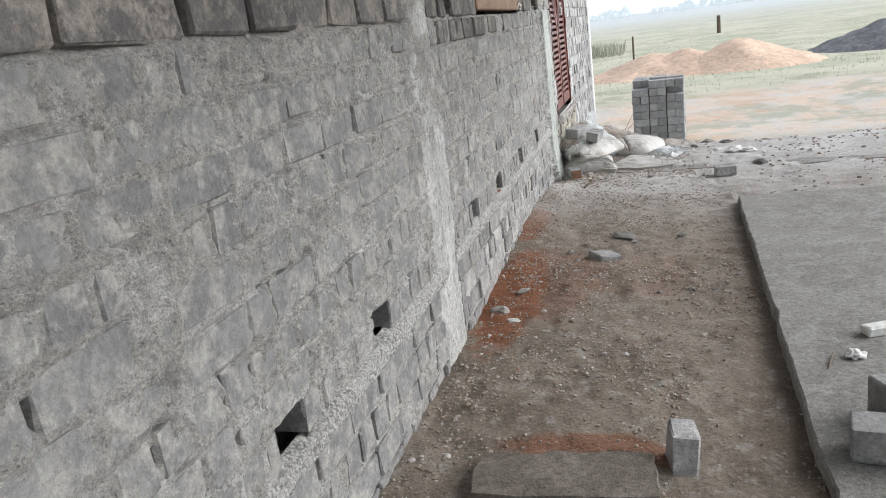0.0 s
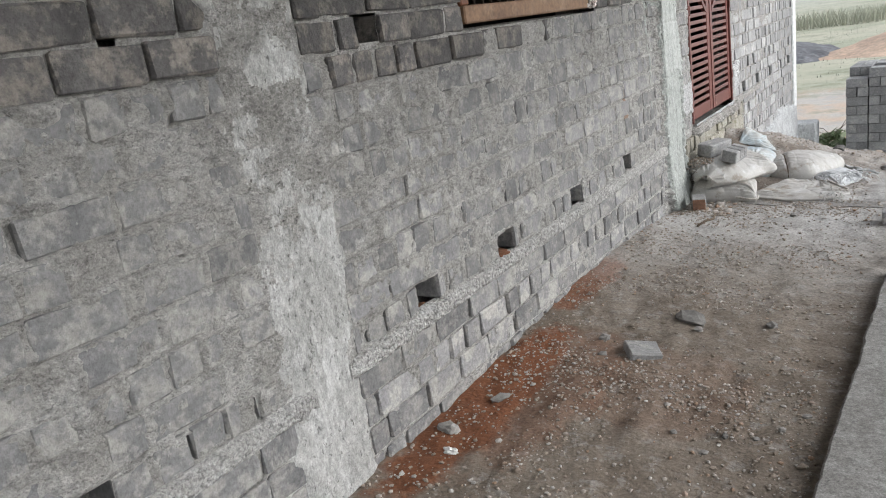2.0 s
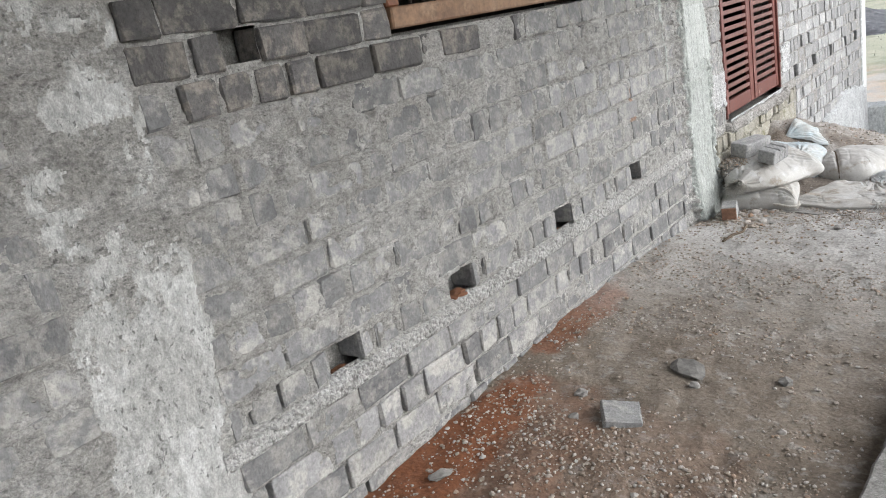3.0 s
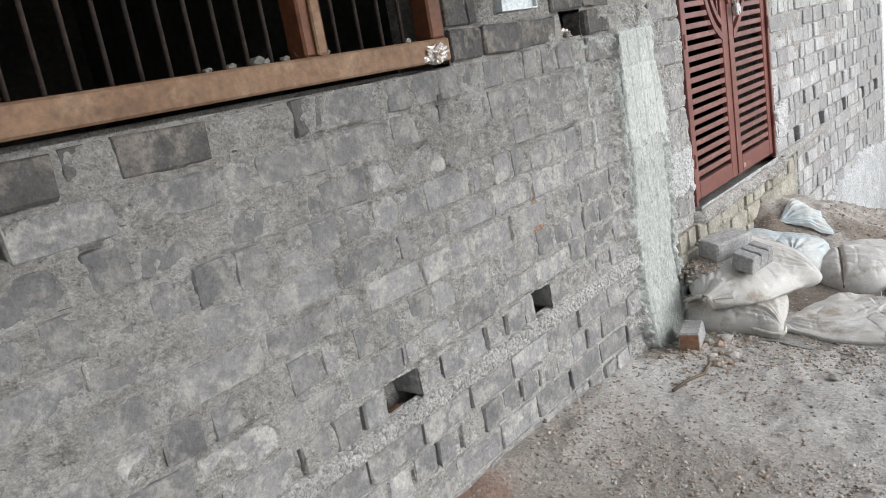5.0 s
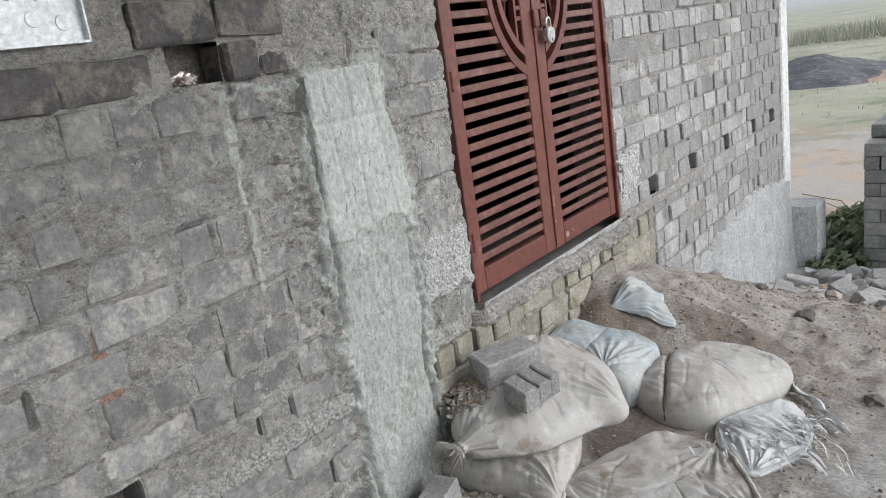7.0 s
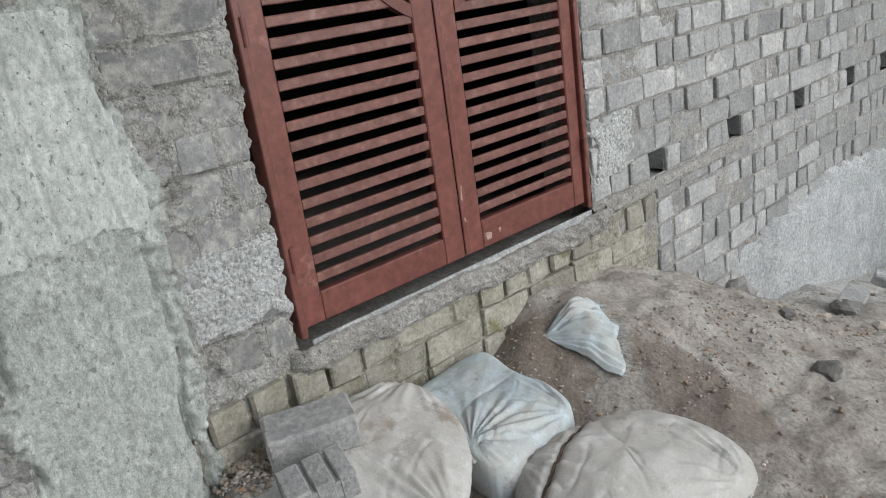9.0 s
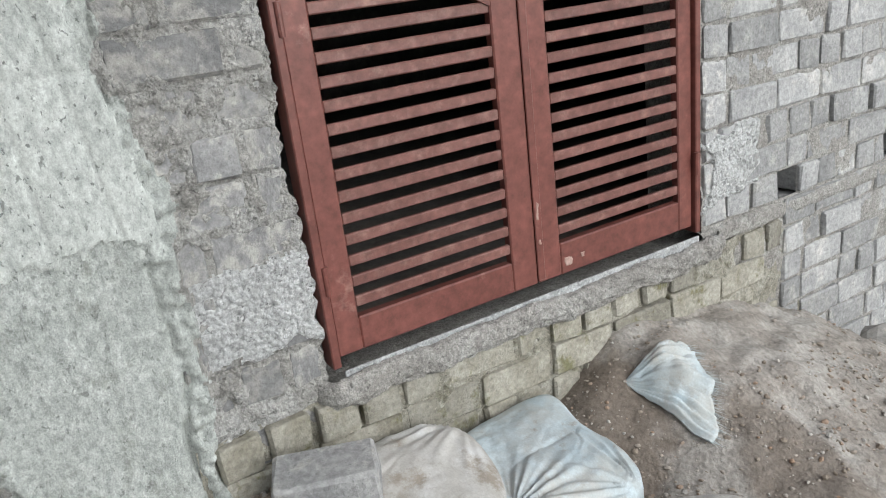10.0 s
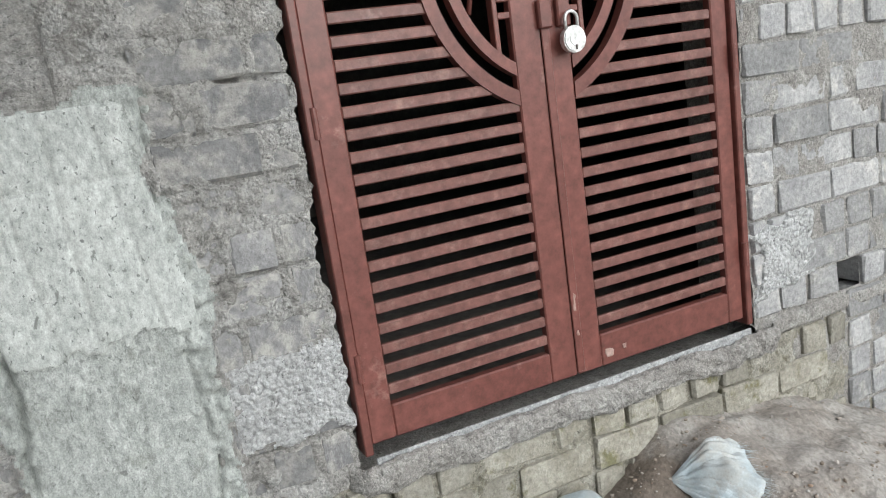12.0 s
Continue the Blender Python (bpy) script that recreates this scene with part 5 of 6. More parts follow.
torn = sack([(-0.385, 6.79, 0.02), (-0.32, 6.72, 0.015), (-0.10, 6.66, 0.015), (0.11, 6.72, 0.015), (0.20, 6.85, 0.012), (0.15, 6.97, 0.012), (0.085, 7.06, 0.015), (-0.02, 7.17, 0.02), (-0.20, 7.17, 0.03), (-0.31, 6.99, 0.035)],
            (-0.10, 6.92, 0.044, -0.03, 0.0), None, 5.2, M_SACK, "flattened torn white woven sack on the ground", ears=[(0.20, 6.85), (-0.385, 6.79), (-0.02, 7.17)], swell=0.6, folds_deep=1.0, hem=(92, 140))
shredded = sack([(-0.06, 7.30, 0.02), (0.01, 7.14, 0.012), (0.12, 7.06, 0.008), (0.19, 7.16, 0.010), (0.23, 7.30, 0.010), (0.21, 7.44, 0.012), (0.11, 7.57, 0.02), (0.03, 7.48, 0.03)],
                (0.09, 7.32, 0.055, -0.1, 0.0), None, 6.6, M_SACK_WHITE, "torn white woven sack with spilled powder", ears=[(0.12, 7.06), (0.23, 7.30), (-0.06, 7.30)], swell=0.7, folds_deep=0.9)


def shreds(parent, spots, count, length, seed, mat):
    """Torn ribbons of woven cloth lying loose round the given spots."""
    rs = random.Random(seed)
    bm = bmesh.new()
    for k in range(count):
        cx, cy, ang0, rad = spots[k % len(spots)]
        x, y = cx + rs.gauss(0, rad), cy + rs.gauss(0, rad)
        ang = ang0 + rs.gauss(0, 0.6)
        ln, w = length * rs.uniform(0.4, 1.0), rs.uniform(0.0012, 0.006)
        lift = rs.uniform(0.0, 0.03)
        side = Vector((-math.sin(ang), math.cos(ang), rs.uniform(-0.6, 0.6))).normalized() * w
        prev = None
        for q in range(6):
            s = q / 5
            bend = ang + 0.9 * (s - 0.5) * rs.uniform(-0.4, 0.4)
            px, py = x + ln * s * math.cos(bend), y + ln * s * math.sin(bend)
            p = Vector((px, py, float(ground_z(px, py)) + 0.035 + lift * math.sin(3.14 * s) - 0.03 * s))
            cur = [bm.verts.new(p - side * (1 - 0.7 * s)), bm.verts.new(p + side * (1 - 0.7 * s))]
            if prev:
                bm.faces.new((prev[0], prev[1], cur[1], cur[0]))
            prev = cur
    tagged(part("shred", bm, mat, parent), "torn ribbons of woven cloth", kind="stuff")


shreds(shredded, [(0.10, 7.30, 0.2, 0.07), (0.18, 7.38, 0.4, 0.05), (0.05, 7.22, -0.8, 0.05), (0.20, 7.25, -0.3, 0.06)], 170, 0.075, 5, M_SACK_WHITE)
shreds(torn, [(0.12, 6.86, 0.3, 0.04), (0.16, 6.70, -0.4, 0.03), (0.02, 7.05, 0.6, 0.05), (0.08, 6.72, -0.6, 0.03)], 70, 0.055, 9, M_SACK)


def fan_sack(neck, tip, spread_deg, seed, mat, label):
    """The pleated mouth of a sack whose body is buried: cloth that fans out from the neck."""
    thing = empty("sack", label, "sack", "sacks by the door")
    neck, tip = Vector(neck), Vector(tip)
    ax = tip - neck
    ln = ax.length
    base = math.atan2(ax.y, ax.x)
    na, nr = 190, 26
    A, Rr = np.meshgrid(np.linspace(-1, 1, na), np.linspace(0, 1, nr), indexing="ij")
    ang = base + radians(spread_deg) * A
    reach = ln * (1.02 - 0.17 * A + 0.16 * fbm(A * 3 + seed, A * 0 + 2, 4))
    X = np.maximum(neck.x + np.cos(ang) * reach * Rr, FACE + 0.03)
    Y = neck.y + np.sin(ang) * reach * Rr
    pleat = (1.2 - 2.0 * np.abs(np.sin(A * 15 + 3.0 * np.sin(A * 3 + seed))) ** 0.7) * (0.6 + 1.0 * fbm(A * 4 + seed, Rr * 2, 3)) + 1.6 * fbm(A * 6, Rr * 3 + seed, 4)
    arch = 0.026 * np.sin(np.clip(Rr * 1.05 - 0.04, 0, 1) * math.pi) * (1 - 0.6 * A ** 2)
    Z = ground_z(X, Y) - 0.006 + 0.016 * np.clip(Rr * 3, 0, 1) + arch + 0.0125 * pleat * np.sin(np.clip(Rr, 0.0, 1.0) * 2.6) * (1 - A ** 2 * 0.4)
    cloth = sheet("cloth", np.stack([X, Y, Z], -1), np.ones((na - 1, nr - 1), bool), mat, thing, "pleated blue-white woven cloth")
    mod = cloth.modifiers.new("thick", "SOLIDIFY")
    mod.thickness = 0.004
    rs = random.Random(int(seed * 10))
    bm = bmesh.new()
    for k in range(160):
        i = rs.randrange(na)
        p = Vector((X[i, -1], Y[i, -1], Z[i, -1]))
        d = Vector((math.cos(ang[i, 0]), math.sin(ang[i, 0]), -0.15)) + Vector((rs.uniform(-.4, .4), rs.uniform(-.4, .4), 0))
        s = Vector((-d.y, d.x, 0)).normalized() * 0.0012
        q = p + d.normalized() * rs.uniform(0.01, 0.05)
        bm.faces.new([bm.verts.new(c) for c in (p - s, p + s, q)])
    tagged(part("frayed_edge", bm, mat, thing), kind="stuff")
    return thing


fan_sack((-0.700, 7.865, 0), (-0.535, 8.030, 0), 35, 3.0, M_SACK_BLUE, "half-buried sack with a pleated, frayed blue-white mouth")
# twisted strip of torn sack cloth
bm = bmesh.new()
prev = None
for i in range(26):
    w = i / 25
    x, y = 0.06 + 0.27 * w, 7.72 - 0.28 * w + 0.03 * math.sin(5 * w)
    z = float(ground_z(x, y)) + 0.025
    tw = 2.5 * math.sin(6 * w)
    a = Vector((math.cos(tw) * 0.6, math.cos(tw) * 0.6, math.sin(tw) * 0.5)) * (0.035 - 0.02 * w)
    cur = [bm.verts.new(Vector((x, y, z)) + a * s + Vector((0, 0, 0.012 * math.sin(3 * s)))) for s in (-1, -0.4, 0.3, 1)]
    if prev:
        for k in range(3):
            bm.faces.new((prev[k], cur[k], cur[k + 1], prev[k + 1]))
    prev = cur
strip_ob = mesh_object("cloth_strip", bm, M_SACK_WHITE, smooth=True)
mod = strip_ob.modifiers.new("thick", "SOLIDIFY")
mod.thickness = 0.003
tagged(strip_ob, "twisted strip of torn white sack cloth on the soil", "cloth")

# ---- blocks ----
def block(name, at, size, turn, mat, label, seed, tilt=0.0, lean=0.0, category="block", group=""):
    ob = new(name, brick_mesh(name, *size, mat, seed, 0.004, 0.006))
    ob.matrix_world = Matrix.Translation(at) @ pose(0, 0, 0, lean, tilt, turn)
    return tagged(ob, label, category, group)


block("concrete_block", (-0.668, 6.955, 0.342), (0.122, 0.225, 0.088), -24, M_BRICK_PALE, "pale grey cement block lying on a sack", 71, tilt=6, lean=2)
def brick_box_end():
    bm = boxed(-0.041, 0.041, -0.0905, -0.085, -0.035, 0.035, bevel=0.002)
    return bm


grooved = empty("grooved_block", "grey cement block with two grooves, lying on a sack", "block")
bm = bmesh.new()
for a, b in ((-0.10, -0.035), (-0.025, 0.03), (0.04, 0.09)):
    add_box(bm, -0.055, 0.055, a, b, -0.045, 0.045, bevel=0.005)
add_box(bm, -0.053, 0.053, -0.095, 0.088, -0.045, 0.033)
part("body", bm, M_BRICK_PALE, grooved)
grooved.matrix_world = Matrix.Translation((-0.512, 6.868, 0.312)) @ pose(0, 0, 0, 6, 12, -14) @ Matrix.Diagonal((0.95, 0.86, 0.9, 1))
block("brick_loose", (-0.675, 6.50, 0.058), (0.088, 0.175, 0.075), 15, M_BRICK_PALE, "loose pale brick with a reddish end on the soil", 72, category="brick")
part("brick_end", brick_box_end(), M_RED_END, bpy.data.objects["brick_loose"], "reddish broken end")
bpy.data.objects["brick_loose"].name = "loose_brick"


def broken_slab(name, at, lx, ly, lz, turn, mat, label):
    """A flat slab piece with a chipped, crooked outline."""
    bm = bmesh.new()
    n = 64
    rings = []
    for inset, z in ((0.004, -lz / 2), (0.0, -lz / 4), (0.0, lz / 2 - 0.008), (0.008, lz / 2)):
        ring = []
        for k in range(n):
            a = 2 * math.pi * k / n
            r = 1 / max(abs(math.cos(a)) / (lx / 2), abs(math.sin(a)) / (ly / 2))
            r *= 1 + 0.10 * float(fbm(math.cos(a) * 3 + 4.0, math.sin(a) * 3, 4, 0.65)) - (0.10 if 2.1 < a < 2.5 else 0) - inset
            ring.append(bm.verts.new((r * math.cos(a), r * math.sin(a), z + 0.006 * float(fbm(math.cos(a) * 4, math.sin(a) * 4 + 2, 3)))))
        rings.append(ring)
    for r, s in zip(rings, rings[1:]):
        for k in range(n):
            bm.faces.new((r[k], r[(k + 1) % n], s[(k + 1) % n], s[k]))
    bm.faces.new(rings[0][::-1])
    bm.faces.new(rings[-1])
    ob = mesh_object(name, bm, mat)
    ob.matrix_world = Matrix.Translation(at) @ pose(0, 0, 0, 0, 0, turn)
    return tagged(ob, label, "slab")


broken_slab("concrete_slab", (-0.30, 1.93, 0.045), 0.52, 0.23, 0.06, 2, M_OLD_SLAB, "flat dark concrete slab piece with chipped edges on the soil")
block("brick", (0.03, 2.10, 0.06), (0.075, 0.11, 0.14), 8, M_BRICK_PALE, "broken upright brick piece on the soil", 74, tilt=4, category="brick")
block("brick", (0.60, 2.10, 0.10), (0.24, 0.12, 0.10), -12, M_BRICK_PALE, "broken cement brick on the concrete floor", 75, category="brick", group="bricks on the floor")
block("brick", (0.68, 2.28, 0.105), (0.12, 0.23, 0.12), 20, M_BRICK_PALE, "grey cement brick on the concrete floor", 76, category="brick", group="bricks on the floor")
block("brick", (0.50, 6.20, 0.05), (0.15, 0.10, 0.075), 5, M_BRICK, "dark brick lying by the edge of the floor", 77, category="brick")
block("brick", (-0.30, 4.16, 0.022), (0.13, 0.15, 0.05), 30, M_BRICK_PALE, "half-buried grey brick in the soil", 78, tilt=8, category="brick")

# ---- brick stack ----
stack = empty("brick_stack", "neat stack of grey cement bricks standing on the ground", "brick stack")
sm = [brick_mesh("stack_brick", 0.115, 0.23, 0.105, M_BRICK_PALE, 90 + k, 0.002, 0.004) for k in range(4)]
rnd = random.Random(8)
STX, STY, STZ = 0.085, 12.36, -0.89
for lay_k in range(11):
    for i in range(3):
        for j in range(5):
            if lay_k == 9 and rnd.random() < 0.3 or lay_k == 10 and rnd.random() < 0.55:
                continue
            along = (lay_k + i) % 2 == 0
            for h in range(2):
                ob = new("brick", rnd.choice(sm))
                cx, cy = (i - 1) * 0.245, (j - 2) * 0.245
                off = (-0.06 + 0.12 * h)
                if along:
                    m = pose(STX + cx + off, STY + cy, STZ + 0.055 + lay_k * 0.109, 0, 0, rnd.uniform(-2, 2))
                else:
                    m = pose(STX + cx, STY + cy + off, STZ + 0.055 + lay_k * 0.109, 0, 0, 90 + rnd.uniform(-2, 2))
                ob.matrix_world = pose(STX, STY, 0, 0, 0, -3) @ Matrix.Translation((-STX, -STY, 0)) @ m
                ob.parent = stack

# ---- heaps and distance ----
def heap(name, parts_, mat, label, seed, n=70):
    x0 = min(p[0] - p[2] for p in parts_) - 1
    x1 = max(p[0] + p[2] for p in parts_) + 1
    y0 = min(p[1] - p[3] for p in parts_) - 1
    y1 = max(p[1] + p[3] for p in parts_) + 1
    X, Y = np.meshgrid(np.linspace(x0, x1, n), np.linspace(y0, y1, n), indexing="ij")
    H = np.full(X.shape, -0.3)
    for cx, cy, rx, ry, h in parts_:
        d = np.sqrt(((X - cx) / rx) ** 2 + ((Y - cy) / ry) ** 2 + 0.02)
        H = np.maximum(H, h * (1.05 - d))
    H = H + 0.24 * fbm(X * 1.2, Y * 0.9, 5, 0.55, shift=seed)
    Z = ground_z(X, Y) + H
    ob = sheet(name, np.stack([X, Y, Z], -1), np.ones((n - 1, n - 1), bool), mat)
    return tagged(ob, label, "heap")


heap("sand_mound", [(2.6, 26.0, 2.4, 2.4, 0.95), (1.2, 26.2, 2.2, 2.2, 0.78), (0.0, 26.3, 2.4, 2.2, 0.80), (-0.9, 26.1, 1.7, 2.0, 0.5)], M_SAND, "long heap of orange building sand on the pasture", 2.0)
heap("stone_mound", [(8.6, 30.0, 3.2, 3.2, 1.15), (12.0, 31.5, 4.5, 3.2, 1.4)], M_COAL, "dark heap of crushed stone on the pasture", 4.0)
heap("ash_mound", [(-3.6, 26.5, 2.0, 2.5, 0.75), (-6.0, 28.0, 2.6, 2.5, 0.9)], M_COAL, "low dark heap of ash and crushed stone", 6.0)


def post(at, h, r, label):
    bm = bmesh.new()
    bmesh.ops.create_cone(bm, cap_ends=True, segments=8, radius1=r, radius2=r * 0.85, depth=h, matrix=Matrix.Translation((0, 0, h / 2)))
    ob = mesh_object("fence_post", bm, M_TWIG)
    ob.location = at
    return tagged(ob, label, "post")


for x, y, h, r in ((4.7, 60.0, 1.3, 0.14), (-0.8, 38.0, 1.2, 0.05)):
    post((x, y, float(ground_z(x, y)) - 0.1), h, r, "dark weathered post standing in the pasture")


def treeline():
    """Far tree line at the horizon: many small crowns."""
    rs = random.Random(4)
    vs, fs = [], []
    for k in range(170):
        x = rs.uniform(-330, 330)
        y = 380 + rs.uniform(0, 80)
        h = rs.uniform(1.0, 5.0) * (1.6 if rs.random() < 0.15 else 1)
        for q in range(7):
            cx, cz, r = x + rs.uniform(-4, 4), rs.uniform(0.1, 1) * h, rs.uniform(1.2, 2.6)
            o = len(vs)
            for a in range(6):
                vs.append((cx + r * math.cos(a * 1.047), y + rs.uniform(-1, 1), cz + r * 0.8 * math.sin(a * 1.047) - 1))
            vs.append((cx, y - r * 0.7, cz - 1))
            fs += [(o + a, o + (a + 1) % 6, o + 6) for a in range(6)]
    me = bpy.data.meshes.new("backdrop_trees")
    me.from_pydata(vs, [], fs)
    me.materials.append(M_HAZE_GLOW)
    return tagged(new("backdrop_trees", me), "tree line at the horizon, painted pale and glowing for haze", "trees", kind="stuff")


treeline()
# Upright glowing sheet, added in place of horizon haze
a = np.linspace(-1.2, 1.2, 60)
A, H = np.meshgrid(a, np.linspace(-3, 45, 6), indexing="ij")
tagged(sheet("backdrop", np.stack([640 * np.sin(A), 640 * np.cos(A), H], -1), np.ones((59, 5), bool), M_MIST_GLOW), "added glowing sheet for the pale grey-blue mist over the horizon", "mist", kind="structure")
# ---- loose stones, gravel and rubble ----
def pebbles(name, count, region_, sizes, seed, mat, label, dense=None, height=None):
    """Many small stones lying on the soil, joined into one stuff object."""
    rs = np.random.RandomState(seed)
    bm = bmesh.new()
    bmesh.ops.create_icosphere(bm, subdivisions=1, radius=1)
    bv = np.array([v.co[:] for v in bm.verts])
    bf = np.array([[v.index for v in f.verts] for f in bm.faces])
    bm.free()
    x = rs.uniform(region_[0], region_[1], count)
    y = rs.uniform(region_[2], region_[3], count)
    if dense is not None:
        ok = rs.rand(count) < dense(x, y)
        x, y = x[ok], y[ok]
    k = len(x)
    r = sizes[0] * (sizes[1] / sizes[0]) ** (rs.rand(k) ** 2.2)
    z = ground_z(x, y) if height is None else height(x, y)
    sc = np.stack([rs.uniform(0.7, 1.4, k), rs.uniform(0.7, 1.4, k), rs.uniform(0.45, 0.9, k)], -1) * r[:, None]
    ang = rs.uniform(0, 6.283, k)
    jit = rs.uniform(0.75, 1.25, (k, len(bv), 1))
    v = bv[None] * jit * sc[:, None, :]
    ca, sa = np.cos(ang)[:, None], np.sin(ang)[:, None]
    v = np.stack([v[..., 0] * ca - v[..., 1] * sa, v[..., 0] * sa + v[..., 1] * ca, v[..., 2]], -1)
    v = v + np.stack([x, y, z + r * 0.2], -1)[:, None, :]
    f = bf[None] + (np.arange(k) * len(bv))[:, None, None]
    me = bpy.data.meshes.new(name)
    me.from_pydata(v.reshape(-1, 3).tolist(), [], f.reshape(-1, 3).tolist())
    me.materials.append(mat)
    return tagged(new(name, me), label, "gravel", kind="stuff")


def pebble_material():
    m = bpy.data.materials.new("mixed_gravel")
    m.use_nodes = True
    n, l = m.node_tree.nodes, m.node_tree.links
    p = n["Principled BSDF"]
    p.inputs["Roughness"].default_value = 0.9
    g = n.new("ShaderNodeNewGeometry")
    r = n.new("ShaderNodeValToRGB")
    e = r.color_ramp.elements
    e[0].position, e[0].color = 0.0, (0.215, 0.175, 0.14, 1)
    e[1].position, e[1].color = 1.0, (0.48, 0.47, 0.45, 1)
    for pos_, c in ((0.25, (0.25, 0.21, 0.17, 1)), (0.5, (0.31, 0.275, 0.24, 1)), (0.75, (0.36, 0.345, 0.325, 1)), (0.9, (0.28, 0.19, 0.13, 1))):
        q = e.new(pos_)
        q.color = c
    l.new(g.outputs["Random Per Island"], r.inputs[0])
    t = n.new("ShaderNodeTexNoise")
    t.inputs["Scale"].default_value = 90
    l.new(g.outputs["Position"], t.inputs["Vector"])
    x = n.new("ShaderNodeMix")
    x.data_type, x.blend_type = "RGBA", "MULTIPLY"
    x.inputs[0].default_value = 0.6
    l.new(r.outputs[0], x.inputs[6])
    l.new(t.outputs["Fac"], x.inputs[7])
    hv = n.new("ShaderNodeHueSaturation")
    hv.inputs["Value"].default_value = 1.65
    l.new(x.outputs[2], hv.inputs["Color"])
    l.new(hv.outputs[0], p.inputs["Base Color"])
    return m


M_GRAVEL = pebble_material()
clump = lambda x, y: np.clip(0.45 + 2.2 * fbm(x * 3, y * 3, 3, shift=12.0), 0.08, 1)
pebbles("gravel", 26000, (-0.83, 0.42, 1.6, 6.7), (0.0026, 0.0085), 1, M_GRAVEL, "fine grey-brown gravel strewn over the soil", clump)
pebbles("gravel", 260, (-0.83, 0.42, 1.6, 6.7), (0.007, 0.018), 2, M_GRAVEL, "scattered small stones on the soil", clump)
pebbles("gravel", 800, (-0.83, -0.55, 3.0, 6.6), (0.002, 0.009), 3, M_GRAVEL, "grit and crumbs along the foot of the wall")
pebbles("gravel", 4000, (0.4, 3.0, 5.4, 9.5), (0.003, 0.018), 4, M_GRAVEL, "gravel and crumbs on the trodden ground", clump)
pebbles("gravel", 3200, (-0.75, 0.9, 7.6, 11.2), (0.0025, 0.013), 5, M_GRAVEL, "stones and rubble on the dirt slope", clump)
pebbles("gravel", 8000, (-0.82, 0.35, 7.6, 9.6), (0.0018, 0.0075), 15, M_GRAVEL, "dry clods and crumbs on the dirt mound", clump)
pebbles("gravel", 1800, (-0.45, 0.30, 6.35, 7.6), (0.002, 0.009), 16, M_GRAVEL, "crumbs of soil and mortar among the sacks", clump)
pebbles("gravel", 1100, (-0.5, 2.5, 9.0, 11.6), (0.01, 0.055), 6, M_GRAVEL, "broken brick rubble around the stack", clump)

pebbles("spilled_soil", 2600, (-0.83, -0.60, 6.70, 7.02), (0.003, 0.010), 7, M_GRAVEL, "crumbs of dry soil spilled on the sack", lambda x, y: np.exp(-(((x + 0.735) / 0.09) ** 2 + ((y - 6.85) / 0.10) ** 2)), lambda x, y: 0.215 + 0.075 * np.sqrt(np.clip(1 - ((x + 0.735) / 0.14) ** 2 - ((y - 6.85) / 0.14) ** 2, 0, 1)))
tagged(lump("soil_lump", 0.12, M_STONE, (-0.735, 6.85, 0.215), 2.7, (0.85, 1.1, 0.58), rough=0.12, sub=3), "small pile of dry crumbly soil spilled on a sack", "soil")
pebbles("spilled_powder", 900, (0.0, 0.30, 7.24, 7.58), (0.002, 0.007), 17, M_WHITE, "white powder spilled from the torn sack", lambda x, y: np.exp(-(((x - 0.13) / 0.06) ** 2 + ((y - 7.42) / 0.07) ** 2)), lambda x, y: ground_z(x, y) + 0.030 * np.exp(-(((x - 0.12) / 0.09) ** 2 + ((y - 7.40) / 0.11) ** 2)))
pebbles("gravel", 260, (-0.80, -0.45, 6.30, 6.65), (0.004, 0.022), 8, M_GRAVEL, "grey chips and rubble around the foot of the column")
for hy, hz in ((4.095, 0.450), (4.87, 0.450), (3.48, 0.445)):
    tagged(lump("soil_lump", 0.045 if hy > 4 and hy < 4.5 else 0.025, M_RED_SOIL, (FACE - 0.045, hy, hz), hy, (0.8, 1.2, 0.28), rough=0.5, sub=3), "red earth lying in a wall hole", "soil", "earth in the wall holes")
rnd = random.Random(77)
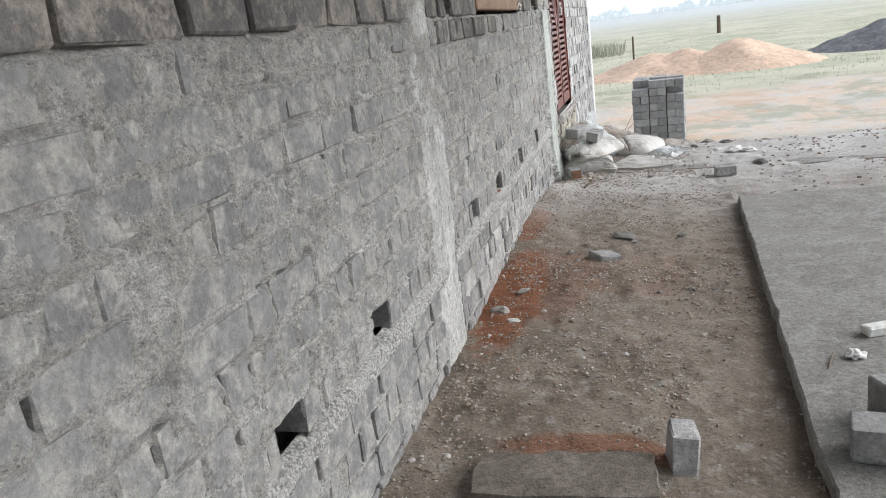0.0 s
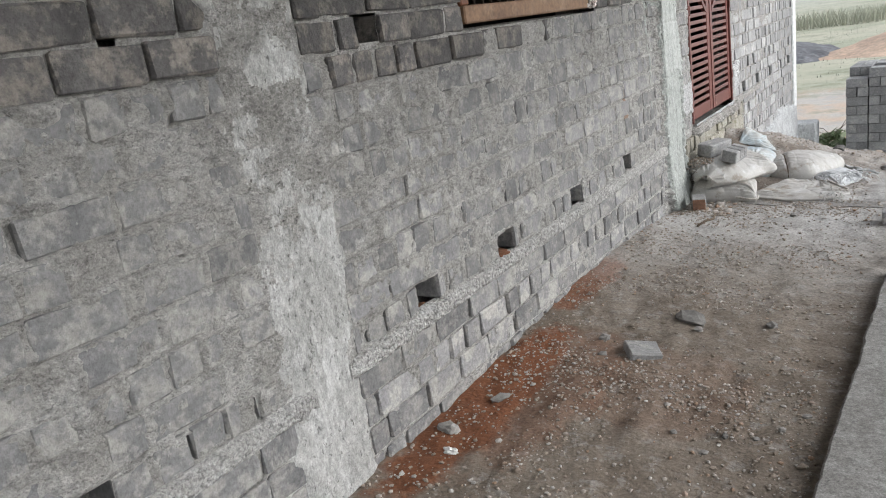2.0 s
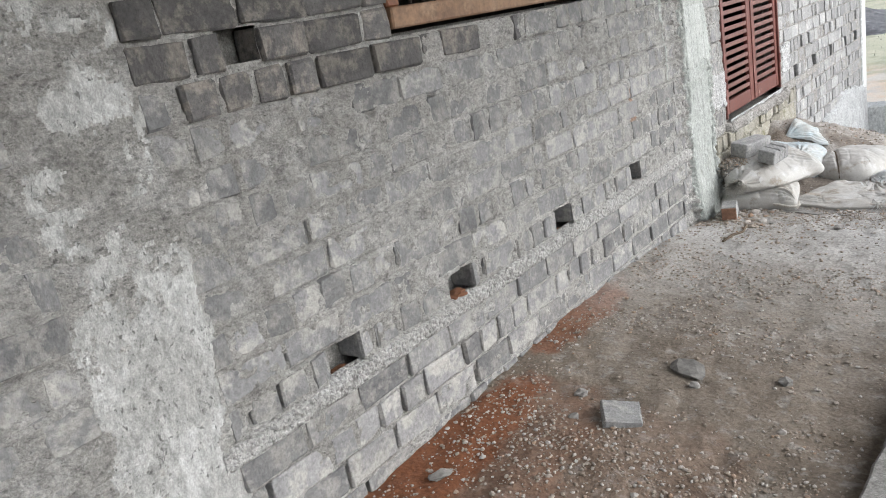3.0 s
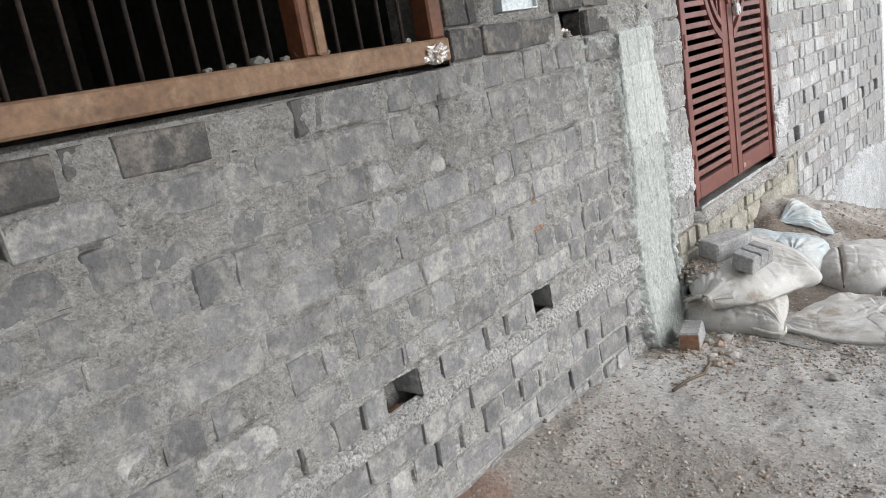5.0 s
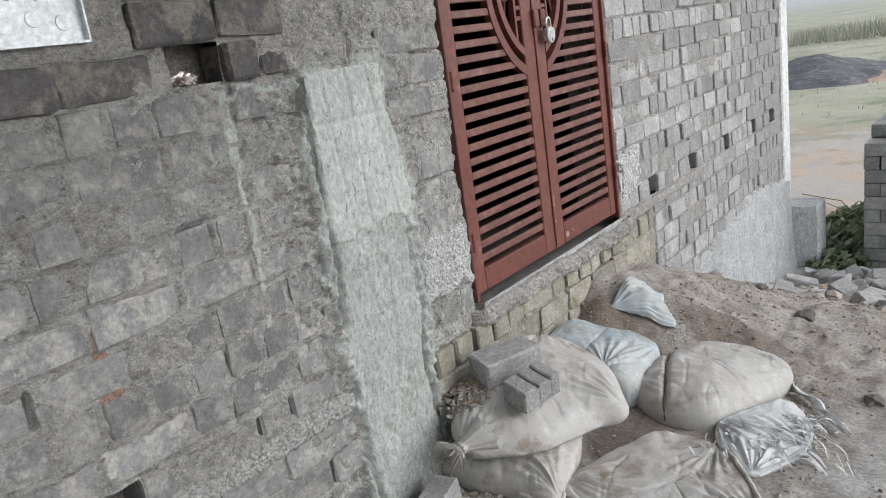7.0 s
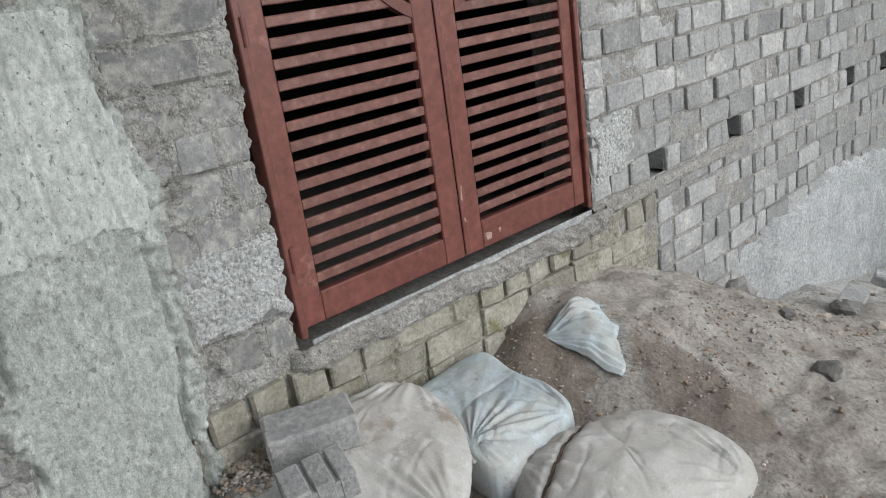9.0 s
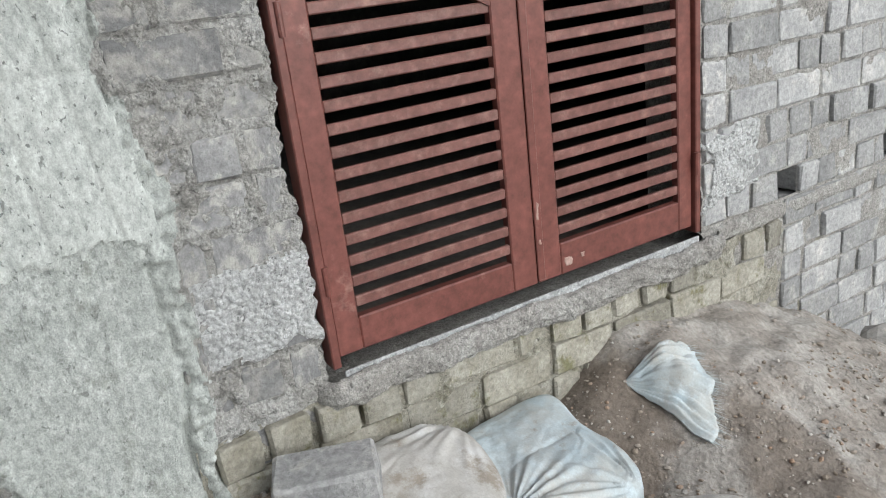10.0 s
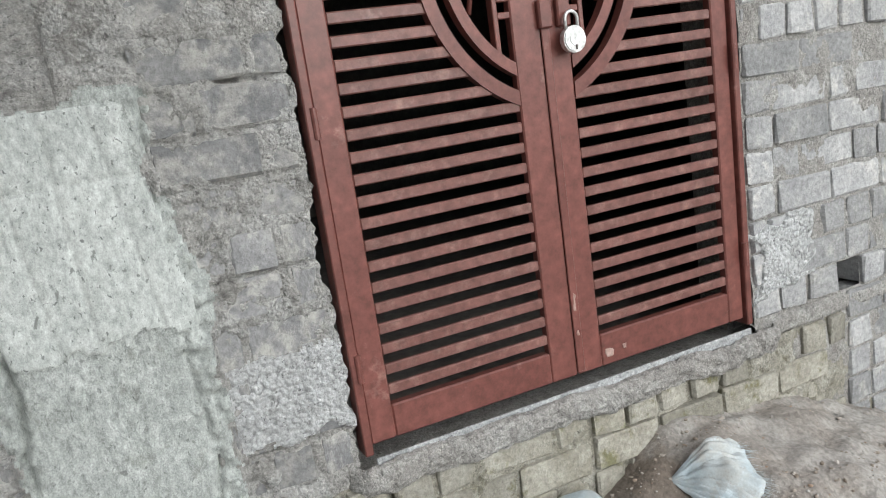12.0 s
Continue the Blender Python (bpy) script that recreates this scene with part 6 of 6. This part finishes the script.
for x, y, r, q in ((-0.21, 4.55, 0.075, (1.2, 0.8, 0.3)), (-0.68, 3.62, 0.035, (1.4, 0.8, 0.4)), (0.36, 3.85, 0.014, (1.2, 0.8, 0.5)), (-0.02, 3.62, 0.012, (1, 1, 0.6)),
                   (0.12, 4.6, 0.025, (1, 1, 0.6)), (0.30, 3.75, 0.012, (1.2, 1, 0.6)), (0.14, 3.65, 0.013, (1.1, 0.9, 0.5)), (0.23, 3.68, 0.012, (1, 1, 0.6)), (0.1, 3.54, 0.014, (1, 0.8, 0.5)),
                   (-0.41, 6.41, 0.02, (1, 1, 0.7)), (-0.06, 6.34, 0.025, (1, 1, 0.7)), (0.79, 6.51, 0.05, (1.2, 0.8, 0.6)), (0.66, 7.96, 0.05, (1.3, 0.9, 0.6)), (-0.75, 3.35, 0.035, (1.3, 0.9, 0.6)),
                   (-0.45, 4.1, 0.02, (1, 1, 0.6)), (-0.5, 4.25, 0.024, (1, 1, 0.6)), (-0.15, 4.45, 0.02, (1, 1, 0.6)), (-0.03, 8.45, 0.05, (1, 1, 0.7)), (0.5, 8.2, 0.06, (1.3, 1, 0.6)),
                   (0.35, 7.75, 0.035, (1, 1, 0.7)), (-0.62, 9.0, 0.06, (1.0, 1.3, 0.9)), (-0.30, 8.75, 0.035, (1, 1, 0.7)), (-0.45, 9.7, 0.07, (1, 1.2, 0.7)), (0.2, 9.4, 0.08, (1.3, 1, 0.6)), (0.8, 9.9, 0.09, (1.3, 1, 0.6))):
    lump_ob = lump("stone", r, M_STONE, (x, y, float(ground_z(x, y)) + r * q[2] * 0.35), x * 9 + y, q, rough=0.5, turn=rnd.uniform(0, 180))
    tagged(lump_ob, "grey stone lying loose on the soil", "stone", "loose stones")
for x, y, s in ((-0.66, 3.22, 0.02), (0.66, 7.17, 0.06), (0.53, 7.32, 0.035), (0.77, 7.12, 0.05)):
    ob = lump("paper_scrap", s, M_WHITE, (x, y, float(ground_z(x, y)) + s * 0.3), x * 7 + y, (1.2, 0.8, 0.45), rough=0.8, sub=3)
    tagged(ob, "white crumpled paper scrap on the ground", "scrap", "white scraps")
block("white_box", (0.76, 2.97, 0.065), (0.10, 0.06, 0.035), 20, M_WHITE, "small white carton on the concrete floor", 79, category="carton")
tagged(lump("paper_scrap", 0.028, M_WHITE, (0.64, 2.76, 0.055), 4.1, (1, 0.9, 0.5), rough=0.8, sub=3), "crumpled white paper scrap on the concrete floor", "scrap", "white scraps")


def twig(points, r, label="dry broken twig on the ground"):
    ob = mesh_object("twig", tube(points, r, 6), M_TWIG, smooth=True)
    return tagged(ob, label, "twig", "twigs")


def on_ground(x, y, h=0.006):
    return (x, y, float(ground_z(x, y)) + h)


twig([on_ground(-0.56, 6.02), on_ground(-0.54, 6.12, 0.012), on_ground(-0.515, 6.22), on_ground(-0.52, 6.30, 0.02)], 0.007)
twig([(0.53, 2.66, 0.05), (0.55, 2.72, 0.052), (0.575, 2.79, 0.05)], 0.003)
for k in range(9):
    x, y = rnd.uniform(-0.9, -0.3), rnd.uniform(11.9, 13.2)
    a, ln = rnd.uniform(0, 6.28), rnd.uniform(0.4, 0.9)
    z = float(ground_z(x, y))
    twig([(x, y, z), (x + 0.4 * ln * math.cos(a), y + 0.4 * ln * math.sin(a), z + 0.25 * ln), (x + 0.8 * ln * math.cos(a + 0.3), y + 0.8 * ln * math.sin(a + 0.3), z + rnd.uniform(0.3, 0.7) * ln)], 0.004, "bare grey branch among the rubble by the brick stack")


def scrub(at, size, count, seed):
    rs = random.Random(seed)
    thing = empty("scrub_plant", "low green weeds growing beside the brick stack", "plant", "weeds")
    bm = bmesh.new()
    stems = bmesh.new()
    for k in range(count):
        a, r = rs.uniform(0, 6.28), size * rs.random() ** 0.6
        h = size * rs.uniform(0.15, 0.75) * (1.1 - r / size * 0.6)
        c = Vector((r * math.cos(a), r * math.sin(a), h))
        n = Vector((rs.uniform(-1, 1), rs.uniform(-1, 1), rs.uniform(0.2, 1))).normalized()
        u = n.orthogonal().normalized() * rs.uniform(0.03, 0.075)
        w = n.cross(u) * 0.5
        vs = [bm.verts.new(c + p) for p in (-u, -0.2 * u + w, u, -0.2 * u - w)]
        bm.faces.new(vs)
        if k % 14 == 0:
            base = Vector((c.x * 0.3, c.y * 0.3, 0))
            v0 = [stems.verts.new(p) for p in (base, base + Vector((0.006, 0, 0)), c + Vector((0.003, 0, 0)), c)]
            stems.faces.new(v0)
    part("leaves", bm, M_LEAF, thing)
    part("stems", stems, M_TWIG, thing)
    thing.location = at
    return thing


for x, y, s, c in ((-0.50, 11.75, 0.24, 260), (-0.62, 12.4, 0.26, 220), (-0.55, 13.1, 0.3, 240)):
    scrub((x, y, float(ground_z(x, y)) - 0.02), s, c, int(x * 100 + y * 7))
for k in range(30):
    x, y = rnd.uniform(-0.62, 0.9), rnd.uniform(9.5, 11.6)
    block("broken_brick", (x, y, float(ground_z(x, y)) + 0.03), (0.11, rnd.choice((0.11, 0.16, 0.22)), 0.085), rnd.uniform(0, 180), M_BRICK_PALE, "broken cement brick lying in the rubble", 200 + k, tilt=rnd.uniform(-25, 25), lean=rnd.uniform(-20, 20), category="brick", group="rubble bricks")


def grass(name, region_, count, height, seed, label):
    rs = np.random.RandomState(seed)
    x, y = rs.uniform(region_[0], region_[1], count), rs.uniform(region_[2], region_[3], count)
    z = ground_z(x, y)
    h = height * rs.uniform(0.4, 1.0, count)
    a = rs.uniform(0, 6.283, count)
    lean_x, lean_y = rs.normal(0, 0.3, count) * h, rs.normal(0, 0.3, count) * h
    w = 0.012 + 0.03 * h
    v = np.stack([np.stack([x - w * np.cos(a), y - w * np.sin(a), z - 0.03], -1), np.stack([x + w * np.cos(a), y + w * np.sin(a), z - 0.03], -1), np.stack([x + lean_x, y + lean_y, z + h], -1)], 1)
    me = bpy.data.meshes.new(name)
    me.from_pydata(v.reshape(-1, 3).tolist(), [], np.arange(3 * count).reshape(-1, 3).tolist())
    me.materials.append(M_DRYGRASS)
    return tagged(new(name, me), label, "grass", kind="stuff")


grass("reeds", (-9.0, -1.5, 44.0, 50.0), 1800, 0.8, 1, "clump of dry brownish reeds in the pasture")
grass("grass", (-12.0, 22.0, 19.0, 60.0), 14000, 0.07, 2, "thin pale green pasture grass")
